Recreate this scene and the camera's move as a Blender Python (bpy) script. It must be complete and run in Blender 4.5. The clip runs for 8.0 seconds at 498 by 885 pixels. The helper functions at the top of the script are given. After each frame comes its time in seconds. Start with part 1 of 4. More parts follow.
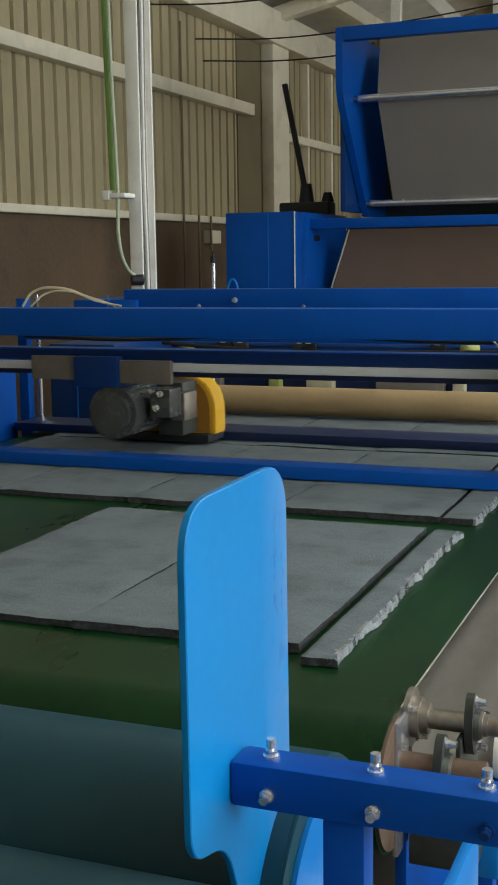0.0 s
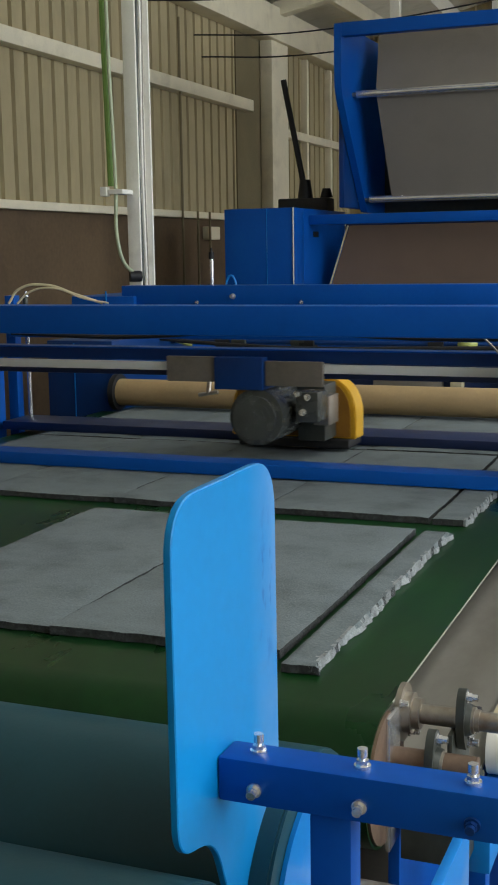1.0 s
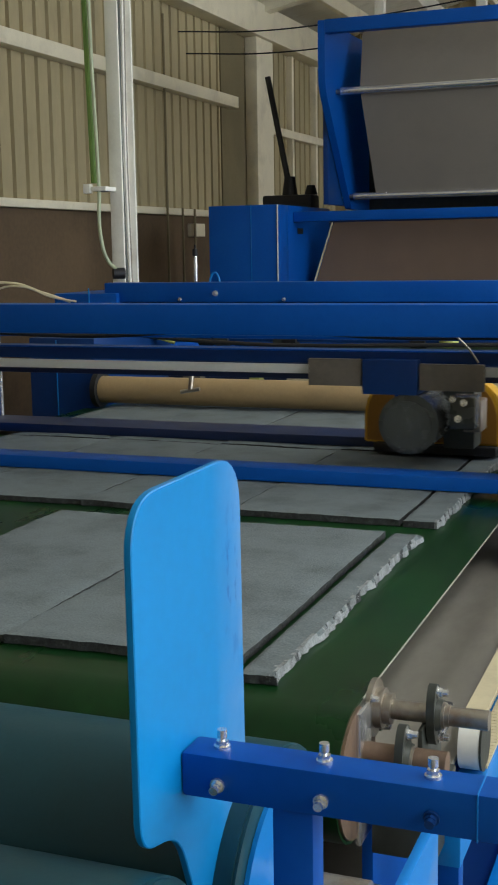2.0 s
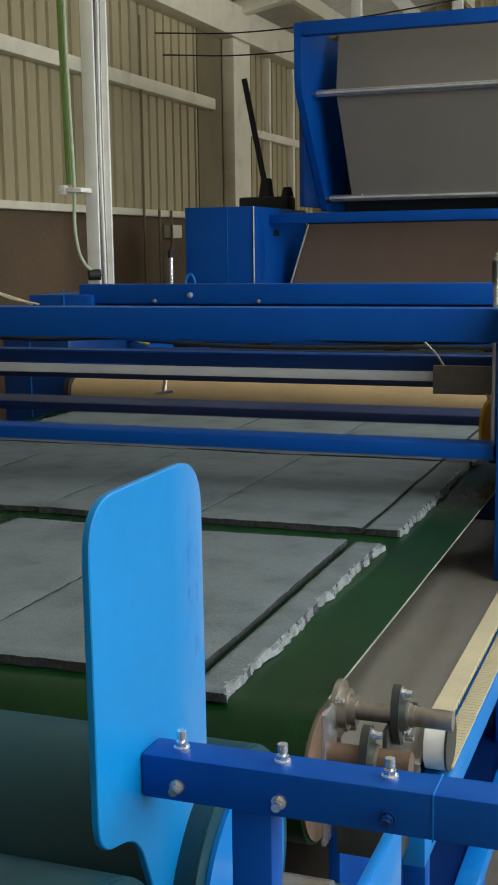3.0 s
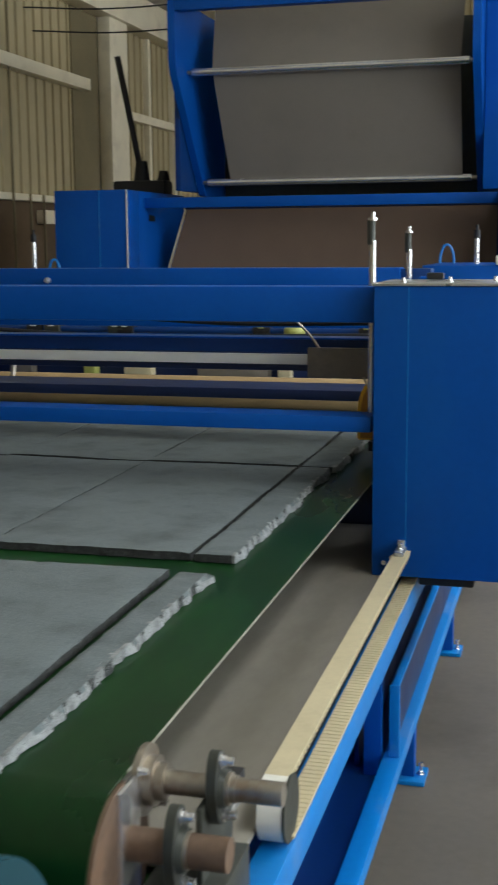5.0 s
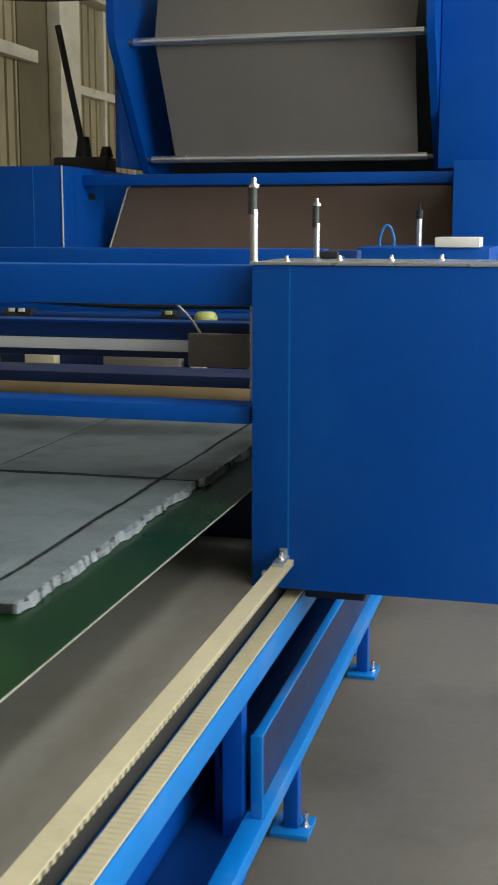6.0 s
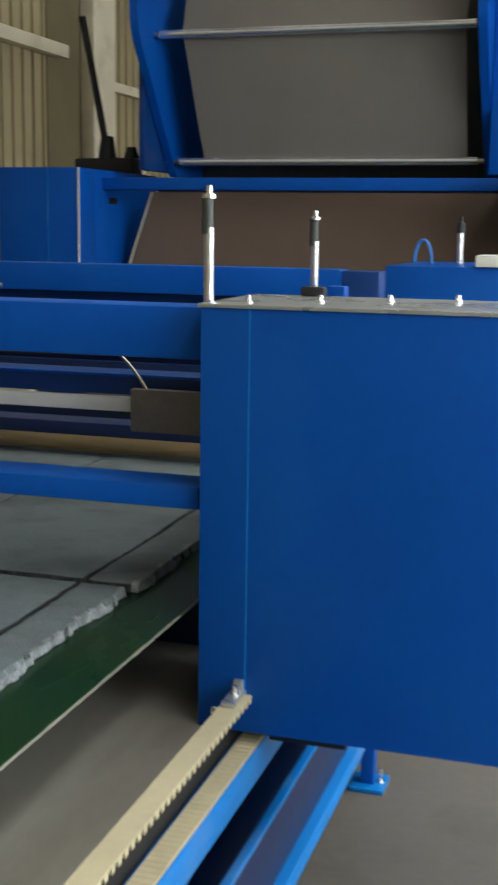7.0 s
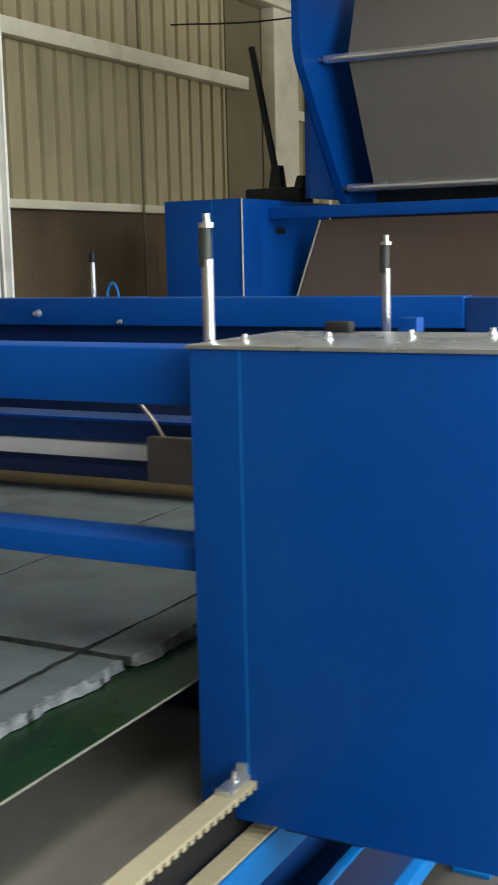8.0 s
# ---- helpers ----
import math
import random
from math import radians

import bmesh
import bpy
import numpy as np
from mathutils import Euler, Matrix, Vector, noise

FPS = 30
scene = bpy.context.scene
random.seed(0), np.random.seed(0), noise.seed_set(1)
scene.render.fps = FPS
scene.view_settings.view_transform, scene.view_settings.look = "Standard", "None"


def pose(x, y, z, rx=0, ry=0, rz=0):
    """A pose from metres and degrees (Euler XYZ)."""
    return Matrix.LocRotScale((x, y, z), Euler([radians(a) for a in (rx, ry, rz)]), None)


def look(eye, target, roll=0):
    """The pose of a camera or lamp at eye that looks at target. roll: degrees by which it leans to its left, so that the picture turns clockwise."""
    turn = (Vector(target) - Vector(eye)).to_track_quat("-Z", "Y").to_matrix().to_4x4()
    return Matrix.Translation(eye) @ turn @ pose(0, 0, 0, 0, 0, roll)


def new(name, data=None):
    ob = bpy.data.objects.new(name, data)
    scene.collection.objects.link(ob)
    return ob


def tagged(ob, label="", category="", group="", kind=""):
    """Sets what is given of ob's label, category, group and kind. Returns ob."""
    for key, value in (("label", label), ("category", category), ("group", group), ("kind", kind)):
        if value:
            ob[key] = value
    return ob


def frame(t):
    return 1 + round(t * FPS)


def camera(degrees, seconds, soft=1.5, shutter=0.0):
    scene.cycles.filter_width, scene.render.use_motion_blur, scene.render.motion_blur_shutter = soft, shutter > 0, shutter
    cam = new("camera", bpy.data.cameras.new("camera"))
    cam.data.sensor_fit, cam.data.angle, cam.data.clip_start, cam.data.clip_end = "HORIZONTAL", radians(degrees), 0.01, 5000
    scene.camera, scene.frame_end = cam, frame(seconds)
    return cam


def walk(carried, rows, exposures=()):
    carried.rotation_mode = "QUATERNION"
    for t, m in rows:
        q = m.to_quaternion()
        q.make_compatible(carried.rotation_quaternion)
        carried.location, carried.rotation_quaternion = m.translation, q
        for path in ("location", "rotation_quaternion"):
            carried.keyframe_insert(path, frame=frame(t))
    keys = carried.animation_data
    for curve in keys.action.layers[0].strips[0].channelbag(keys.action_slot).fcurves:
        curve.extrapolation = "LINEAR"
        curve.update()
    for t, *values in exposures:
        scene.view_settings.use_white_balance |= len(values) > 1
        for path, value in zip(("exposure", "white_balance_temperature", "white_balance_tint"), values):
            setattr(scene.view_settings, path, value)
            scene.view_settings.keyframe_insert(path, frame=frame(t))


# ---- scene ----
cam = camera(23.29, 8.0, soft=1.9, shutter=0.4)
PATH = [
    (0.0, look((0.0002, 0.0000, 1.4500), (-1.0915, 2.7571, 0.9950), -0.822)),
    (0.5, look((0.0059, 0.0014, 1.4489), (-1.0905, 2.7559, 0.9899), -0.857)),
    (1.0, look((0.0134, 0.0024, 1.4499), (-1.0797, 2.7574, 0.9857), -0.898)),
    (1.5, look((0.0262, 0.0046, 1.4502), (-1.0602, 2.7613, 0.9805), -0.990)),
    (3.0, look((0.0598, 0.0050, 1.4537), (-0.9571, 2.7880, 0.9835), -0.753)),
    (3.5, look((0.0700, 0.0092, 1.4527), (-0.9371, 2.7980, 0.9957), -0.779)),
    (4.0, look((0.0865, 0.0477, 1.4426), (-0.8816, 2.8514, 0.9928), -0.528)),
    (4.5, look((0.0760, 0.1748, 1.4146), (-0.8238, 2.9998, 0.9571), -0.875)),
    (5.0, look((0.0675, 0.3877, 1.4092), (-0.7026, 3.2453, 0.9185), -0.448)),
    (5.2, look((0.0792, 0.4819, 1.3978), (-0.6442, 3.3492, 0.8929), -0.387)),
    (6.3, look((0.2650, 1.0524, 1.3856), (-0.4898, 3.9021, 0.8292), 0.522)),
    (6.5, look((0.2549, 1.2066, 1.4022), (-0.4942, 4.0524, 0.8186), 1.318)),
    (7.0, look((0.2454, 1.5328, 1.4294), (-0.6266, 4.3548, 0.9040), 0.804)),
    (7.5, look((0.3258, 1.7196, 1.4262), (-0.9456, 4.3942, 0.9465), -1.348)),
    (8.0, look((0.4767, 1.8598, 1.4339), (-0.9132, 4.4786, 0.9756), -1.299)),
]
walk(cam, PATH, [(0.0, -0.17), (3.5, -0.12), (5.0, -0.10), (6.3, 0.04), (8.0, 0.08)])

# ---- light ----
world = bpy.data.worlds.new("hall_daylight")
scene.world = world
world.use_nodes = True
wn = world.node_tree
sky = wn.nodes.new("ShaderNodeTexSky")
sky.sky_type = "NISHITA"
sky.sun_disc = False
sky.sun_elevation = radians(40)
sky.sun_rotation = radians(80)
wn.nodes["Background"].inputs["Strength"].default_value = 0.10
wn.links.new(sky.outputs["Color"], wn.nodes["Background"].inputs["Color"])


def area_lamp(name, m, sx, sy, watts, colour):
    lamp = bpy.data.lights.new(name, "AREA")
    lamp.shape, lamp.size, lamp.size_y = "RECTANGLE", sx, sy
    lamp.energy, lamp.color = watts, colour
    ob = new(name, lamp)
    ob.matrix_world = m
    return ob


# daylight from the window band in the side wall, plus two added fill lamps
area_lamp("window_daylight", pose(5.85, 2.2, 2.9, 0, 90, 0), 3.0, 9.0, 440, (0.86, 0.94, 1.0))
# fill lamp added to brighten the far bay and its roof
area_lamp("north_fill", pose(5.85, 11.2, 3.1, 0, 90, 0), 2.6, 5.0, 190, (0.92, 0.96, 1.0))
# unseen overhead fill lamp, added to light the deck and upper faces
area_lamp("overhead_fill", pose(1.9, 4.0, 5.06, 0, -12, 0), 1.0, 9.0, 170, (0.95, 0.97, 0.97))


# ---- materials ----
def material(name, colour, rough=0.5, metal=0.0, vary=0.12, scale=6.0, fine=90.0, bump=0.1, spot=None, spot_amount=0.0,
             spot_scale=3.0, stretch=(1, 1, 1), coat=0.0, gloss=0.5, toward=None):
    """Base colour with variation at two scales, a fine relief and, where given, stains of a second colour."""
    m = bpy.data.materials.new(name)
    m.use_nodes = True
    t = m.node_tree
    b = t.nodes["Principled BSDF"]
    b.inputs["Metallic"].default_value = metal
    b.inputs["Coat Weight"].default_value = coat
    b.inputs["Specular IOR Level"].default_value = gloss
    co = t.nodes.new("ShaderNodeTexCoord")
    mp = t.nodes.new("ShaderNodeMapping")
    mp.inputs["Scale"].default_value = stretch
    t.links.new(co.outputs["Object"], mp.inputs["Vector"])
    n1, n2 = t.nodes.new("ShaderNodeTexNoise"), t.nodes.new("ShaderNodeTexNoise")
    n1.inputs["Scale"].default_value, n1.inputs["Detail"].default_value = scale, 5
    n2.inputs["Scale"].default_value, n2.inputs["Detail"].default_value = fine, 3
    for n in (n1, n2):
        t.links.new(mp.outputs["Vector"], n.inputs["Vector"])
    add = t.nodes.new("ShaderNodeMath")
    add.operation = "MULTIPLY_ADD"
    add.inputs[1].default_value = 0.45
    t.links.new(n2.outputs["Fac"], add.inputs[0])
    t.links.new(n1.outputs["Fac"], add.inputs[2])
    ramp = t.nodes.new("ShaderNodeMapRange")
    ramp.inputs["From Min"].default_value, ramp.inputs["From Max"].default_value = 0.45, 1.0
    ramp.inputs["To Min"].default_value, ramp.inputs["To Max"].default_value = 1 - vary, 1 + vary
    t.links.new(add.outputs[0], ramp.inputs["Value"])
    mul = t.nodes.new("ShaderNodeVectorMath")
    mul.operation = "SCALE"
    t.links.new(ramp.outputs["Result"], mul.inputs["Scale"])
    mul.inputs[0].default_value = colour
    out = mul.outputs["Vector"]
    if spot:
        n3 = t.nodes.new("ShaderNodeTexNoise")
        n3.inputs["Scale"].default_value, n3.inputs["Detail"].default_value = spot_scale, 8
        n3.inputs["Roughness"].default_value = 0.65
        t.links.new(mp.outputs["Vector"], n3.inputs["Vector"])
        r3 = t.nodes.new("ShaderNodeMapRange")
        r3.inputs["From Min"].default_value, r3.inputs["From Max"].default_value = 0.52, 0.72
        r3.inputs["To Max"].default_value = spot_amount
        t.links.new(n3.outputs["Fac"], r3.inputs["Value"])
        mix = t.nodes.new("ShaderNodeMix")
        mix.data_type = "RGBA"
        fac = r3.outputs["Result"]
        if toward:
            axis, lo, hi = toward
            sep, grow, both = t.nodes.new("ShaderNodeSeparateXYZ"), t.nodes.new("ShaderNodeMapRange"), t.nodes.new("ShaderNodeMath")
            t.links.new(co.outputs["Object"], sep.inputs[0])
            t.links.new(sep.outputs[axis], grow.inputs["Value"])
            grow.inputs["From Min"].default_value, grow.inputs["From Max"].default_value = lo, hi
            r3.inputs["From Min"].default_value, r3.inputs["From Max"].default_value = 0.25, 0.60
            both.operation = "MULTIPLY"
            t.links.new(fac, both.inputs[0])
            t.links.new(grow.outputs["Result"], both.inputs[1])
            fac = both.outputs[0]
        t.links.new(fac, mix.inputs["Factor"])
        t.links.new(out, mix.inputs[6])
        mix.inputs[7].default_value = (*spot, 1)
        out = mix.outputs[2]
    t.links.new(out, b.inputs["Base Color"])
    rr = t.nodes.new("ShaderNodeMapRange")
    rr.inputs["To Min"].default_value, rr.inputs["To Max"].default_value = max(0.02, rough - 0.1), min(1, rough + 0.1)
    t.links.new(n1.outputs["Fac"], rr.inputs["Value"])
    t.links.new(rr.outputs["Result"], b.inputs["Roughness"])
    bp = t.nodes.new("ShaderNodeBump")
    bp.inputs["Strength"].default_value, bp.inputs["Distance"].default_value = bump, 0.004
    t.links.new(add.outputs[0], bp.inputs["Height"])
    t.links.new(bp.outputs["Normal"], b.inputs["Normal"])
    return m


BLUE = material("blue_enamel", (0.0012, 0.078, 0.385), 0.42, gloss=0.20, vary=0.10, scale=3, fine=60, bump=0.05, spot=(0.008, 0.11, 0.36), spot_amount=0.3)
# lighter, worn copy of the blue enamel; light on lit faces is in the colour
BLUE_PLATE = material("lit_blue_enamel_worn", (0.002, 0.20, 0.60), 0.38, gloss=0.35, vary=0.06, scale=4, fine=70, bump=0.05, spot=(0.13, 0.27, 0.56), spot_amount=0.65, spot_scale=5)
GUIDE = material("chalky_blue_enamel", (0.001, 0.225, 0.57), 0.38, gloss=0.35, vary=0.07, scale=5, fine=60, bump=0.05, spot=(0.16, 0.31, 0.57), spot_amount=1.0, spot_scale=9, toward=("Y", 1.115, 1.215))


def smear(m, colour, centre, reach):
    """Small greasy drops on a painted face, gathered round a place on it."""
    t = m.node_tree
    b = t.nodes["Principled BSDF"]
    before = b.inputs["Base Color"].links[0].from_socket
    co, mp, n = t.nodes.new("ShaderNodeTexCoord"), t.nodes.new("ShaderNodeMapping"), t.nodes.new("ShaderNodeTexNoise")
    mp.inputs["Scale"].default_value = (1, 1, 0.5)
    n.inputs["Scale"].default_value, n.inputs["Detail"].default_value = 75, 2
    t.links.new(co.outputs["Object"], mp.inputs["Vector"])
    t.links.new(mp.outputs["Vector"], n.inputs["Vector"])
    drops = t.nodes.new("ShaderNodeMapRange")
    drops.inputs["From Min"].default_value, drops.inputs["From Max"].default_value = 0.56, 0.70
    t.links.new(n.outputs["Fac"], drops.inputs["Value"])
    off, far = t.nodes.new("ShaderNodeVectorMath"), t.nodes.new("ShaderNodeVectorMath")
    off.operation, far.operation = "SUBTRACT", "LENGTH"
    off.inputs[1].default_value = centre
    squash = t.nodes.new("ShaderNodeVectorMath")
    squash.operation = "MULTIPLY"
    squash.inputs[1].default_value = (0, 1 / reach[0], 1 / reach[1])
    t.links.new(co.outputs["Object"], off.inputs[0])
    t.links.new(off.outputs["Vector"], squash.inputs[0])
    t.links.new(squash.outputs["Vector"], far.inputs[0])
    near = t.nodes.new("ShaderNodeMapRange")
    near.inputs["From Min"].default_value, near.inputs["From Max"].default_value = 1.0, 0.3
    t.links.new(far.outputs["Value"], near.inputs["Value"])
    both = t.nodes.new("ShaderNodeMath")
    both.operation = "MULTIPLY"
    t.links.new(drops.outputs["Result"], both.inputs[0])
    t.links.new(near.outputs["Result"], both.inputs[1])
    mix = t.nodes.new("ShaderNodeMix")
    mix.data_type = "RGBA"
    t.links.new(both.outputs[0], mix.inputs["Factor"])
    t.links.new(before, mix.inputs[6])
    mix.inputs[7].default_value = (*colour, 1)
    t.links.new(mix.outputs[2], b.inputs["Base Color"])


smear(GUIDE, (0.012, 0.13, 0.42), (-0.43, 1.163, 1.10), (0.030, 0.11))
# darker copies of the blue enamel, with shade between parts in the colour
NAVY = material("shaded_navy_enamel", (0.006, 0.018, 0.075), 0.42, vary=0.15, scale=5, bump=0.05)
DARKBLUE = material("dark_and_shaded_blue_enamel", (0.003, 0.038, 0.17), 0.42, gloss=0.35, vary=0.12, scale=5, bump=0.05)
STEEL = material("bright_steel", (0.80, 0.80, 0.80), 0.24, 0.85, vary=0.08, bump=0.04)
STEEL_DULL = material("dull_steel", (0.42, 0.38, 0.32), 0.38, 0.9, vary=0.2, scale=20, bump=0.12, spot=(0.25, 0.12, 0.05), spot_amount=0.5, spot_scale=25)
RUST = material("rusty_steel", (0.19, 0.125, 0.085), 0.55, 0.4, vary=0.3, scale=25, bump=0.25, spot=(0.30, 0.17, 0.10), spot_amount=0.6, spot_scale=18)
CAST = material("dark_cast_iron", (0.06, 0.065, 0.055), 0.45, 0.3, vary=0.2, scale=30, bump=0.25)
DECK = material("steel_deck_sheet", (0.36, 0.335, 0.28), 0.42, 0.15, vary=0.12, scale=5, fine=50, bump=0.08, spot=(0.25, 0.225, 0.185), spot_amount=0.6, spot_scale=4, stretch=(1, 0.4, 1))
TOPPLATE = material("zinc_cover_sheet", (0.58, 0.60, 0.60), 0.28, 0.7, vary=0.08, bump=0.05)
BELT = material("green_pvc_belt", (0.0035, 0.033, 0.0065), 0.30, gloss=0.30, vary=0.3, scale=4, fine=40, bump=0.06, spot=(0.012, 0.070, 0.014), spot_amount=0.6, spot_scale=4, stretch=(1, 0.35, 1))
BELT_EDGE = material("belt_cut_edge", (0.32, 0.32, 0.25), 0.6, vary=0.2)
DRUM = material("teal_rubber_drum", (0.010, 0.058, 0.076), 0.40, gloss=0.35, vary=0.1, scale=8, fine=150, bump=0.08)
FELT = material("grey_needled_felt", (0.142, 0.170, 0.176), 0.95, vary=0.40, scale=9, fine=220, bump=0.8, spot=(0.082, 0.096, 0.10), spot_amount=0.6, spot_scale=9)
# mat sides: dark fibre with the shade in the gaps added to the colour
FELT_SIDE = material("shaded_felt_side", (0.034, 0.038, 0.038), 0.95, vary=0.6, scale=60, fine=300, bump=0.8, spot=(0.15, 0.155, 0.155), spot_amount=0.4, spot_scale=90)
FUZZ = material("pale_felt_fuzz", (0.25, 0.265, 0.265), 0.95, vary=0.55, scale=45, fine=300, bump=0.8)
CREAM = material("cream_toothed_belt", (0.60, 0.52, 0.33), 0.55, vary=0.08, scale=9, fine=80, bump=0.1, spot=(0.40, 0.33, 0.20), spot_amount=0.4, spot_scale=12)
WHITE = material("white_plastic", (0.84, 0.82, 0.74), 0.45, vary=0.05)
BLACK = material("black_rubber", (0.012, 0.012, 0.013), 0.6, vary=0.2)
MOTOR = material("grey_motor_paint", (0.10, 0.105, 0.095), 0.26, 0.3, vary=0.15, scale=20, bump=0.1)
TAN = material("tan_paper_roller", (0.42, 0.29, 0.14), 0.65, vary=0.12, scale=5, fine=90, bump=0.1, spot=(0.30, 0.20, 0.10), spot_amount=0.4)
BROWN = material("brown_cover_plate", (0.20, 0.17, 0.135), 0.5, 0.1, vary=0.15, scale=9, bump=0.08, spot=(0.28, 0.24, 0.19), spot_amount=0.5, spot_scale=11)
YELLOW = material("yellow_guard_paint", (0.72, 0.40, 0.02), 0.45, vary=0.1, scale=9, bump=0.05, spot=(0.45, 0.20, 0.02), spot_amount=0.4, spot_scale=9)
LIME = material("lime_plastic", (0.42, 0.44, 0.12), 0.5, vary=0.1)
SHEET = material("cream_corrugated_steel", (0.43, 0.36, 0.21), 0.5, vary=0.10, scale=2.5, fine=25, bump=0.04, spot=(0.25, 0.205, 0.125), spot_amount=0.6, spot_scale=1.6, stretch=(1, 1, 0.35))
CREAMSTEEL = material("cream_painted_steel", (0.84, 0.77, 0.59), 0.5, vary=0.08, scale=4, bump=0.04, spot=(0.42, 0.36, 0.25), spot_amount=0.4, spot_scale=3)
PLASTER = material("stained_brown_plaster", (0.135, 0.088, 0.048), 0.8, vary=0.25, scale=1.5, fine=30, bump=0.3, spot=(0.065, 0.042, 0.025), spot_amount=0.8, spot_scale=1.2)
CONCRETE = material("trowelled_concrete", (0.145, 0.128, 0.102), 0.55, vary=0.18, scale=1.4, fine=35, bump=0.15, spot=(0.085, 0.074, 0.058), spot_amount=0.8, spot_scale=1.8)
WEB = material("grey_nonwoven_web", (0.215, 0.19, 0.16), 0.9, vary=0.10, scale=3, fine=160, bump=0.2, spot=(0.17, 0.148, 0.125), spot_amount=0.5, spot_scale=3)
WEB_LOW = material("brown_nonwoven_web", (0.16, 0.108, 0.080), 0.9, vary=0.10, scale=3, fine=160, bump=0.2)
COLUMN = material("pale_column_paint", (0.85, 0.82, 0.73), 0.45, vary=0.08, scale=5, bump=0.04, spot=(0.52, 0.47, 0.37), spot_amount=0.4, spot_scale=6)
# olive with the corner panel's shade in the colour; also used on conduits
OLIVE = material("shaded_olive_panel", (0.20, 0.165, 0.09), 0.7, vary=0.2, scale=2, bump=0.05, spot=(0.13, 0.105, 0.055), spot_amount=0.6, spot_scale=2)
# darker orange version of the guard's yellow, for its face in shade
YELLOW_SHADED = material("shaded_guard_paint", (0.36, 0.16, 0.015), 0.6, vary=0.15, scale=12, bump=0.06)
PALEPIPE = material("pale_green_pipe", (0.42, 0.47, 0.30), 0.5, vary=0.1)
GREENPIPE = material("green_plastic_pipe", (0.17, 0.30, 0.06), 0.5, vary=0.15)
# emissive pane for the window band and the added roof strip
GLOW = bpy.data.materials.new("glowing_pane")
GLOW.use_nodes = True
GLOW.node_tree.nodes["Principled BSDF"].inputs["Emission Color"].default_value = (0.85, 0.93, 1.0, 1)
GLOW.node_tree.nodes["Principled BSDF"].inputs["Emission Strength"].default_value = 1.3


# ---- building helpers ----
def box(bm, x0, x1, y0, y1, z0, z1, bevel=0.0):
    made = bmesh.ops.create_cube(bm, size=1.0, matrix=Matrix.LocRotScale(((x0 + x1) / 2, (y0 + y1) / 2, (z0 + z1) / 2), None, (x1 - x0, y1 - y0, z1 - z0)))
    if bevel:
        edges = list({e for v in made["verts"] for e in v.link_edges})
        bmesh.ops.bevel(bm, geom=edges, offset=bevel, segments=2, profile=0.6, affect="EDGES")
    return bm


def rod(bm, a, b, r, r2=None, seg=20):
    a, b = Vector(a), Vector(b)
    turn = (b - a).to_track_quat("Z", "Y").to_matrix().to_4x4()
    bmesh.ops.create_cone(bm, cap_ends=True, segments=seg, radius1=r, radius2=r if r2 is None else r2, depth=(b - a).length,
                          matrix=Matrix.Translation((a + b) / 2) @ turn)
    return bm


def prism(bm, outline, axis, lo, hi):
    """An outline of (u, v) pulled along an axis: x takes (y, z), y takes (x, z), z takes (x, y)."""
    def at(u, v, w):
        return {"x": (w, u, v), "y": (u, w, v), "z": (u, v, w)}[axis]
    a = [bm.verts.new(at(u, v, lo)) for u, v in outline]
    b = [bm.verts.new(at(u, v, hi)) for u, v in outline]
    n = len(a)
    bm.faces.new(a)
    bm.faces.new(b[::-1])
    for i in range(n):
        bm.faces.new((a[i], b[i], b[(i + 1) % n], a[(i + 1) % n]))
    bmesh.ops.recalc_face_normals(bm, faces=bm.faces)
    return bm


def rounded(points, radius, steps=5):
    """A closed outline with its corners rounded; radius is one number or one for each corner."""
    out, n = [], len(points)
    for i, p in enumerate(points):
        r = radius[i] if isinstance(radius, (list, tuple)) else radius
        p, a, b = Vector(p), Vector(points[i - 1]), Vector(points[(i + 1) % n])
        da, db = (a - p).normalized(), (b - p).normalized()
        if r <= 0:
            out.append(tuple(p))
            continue
        for k in range(steps + 1):
            s = k / steps
            q = p + da * r * (1 - s) ** 2 + db * r * s ** 2
            out.append(tuple(q))
    return out


def part(name, bm, mat, parent=None, label="", smooth=True):
    me = bpy.data.meshes.new(name)
    bm.normal_update()
    bm.to_mesh(me)
    bm.free()
    me.materials.append(mat)
    if smooth:
        me.polygons.foreach_set("use_smooth", [True] * len(me.polygons))
        me.set_sharp_from_angle(angle=radians(35))
    ob = new(name, me)
    if parent is not None:
        ob.parent = parent
    if label:
        tagged(ob, label)
    return ob


def thing(name, label, category, group="", kind=""):
    return tagged(new(name), label, category, group, kind)


def solid(*boxes, bevel=0.004):
    bm = bmesh.new()
    for b in boxes:
        box(bm, *b, bevel)
    return bm


def rods(*items, seg=20):
    bm = bmesh.new()
    for a, b, r in items:
        rod(bm, a, b, r, seg=seg)
    return bm


def wire(points, r, res=3):
    cu = bpy.data.curves.new("wire", "CURVE")
    cu.dimensions, cu.bevel_depth, cu.bevel_resolution = "3D", r, res
    sp = cu.splines.new("BEZIER")
    sp.bezier_points.add(len(points) - 1)
    for bp, p in zip(sp.bezier_points, points):
        bp.co, bp.handle_left_type, bp.handle_right_type = p, "AUTO", "AUTO"
    ob = bpy.data.objects.new("wire", cu)
    me = bpy.data.meshes.new_from_object(ob)
    bm = bmesh.new()
    bm.from_mesh(me)
    bpy.data.objects.remove(ob)
    return bm


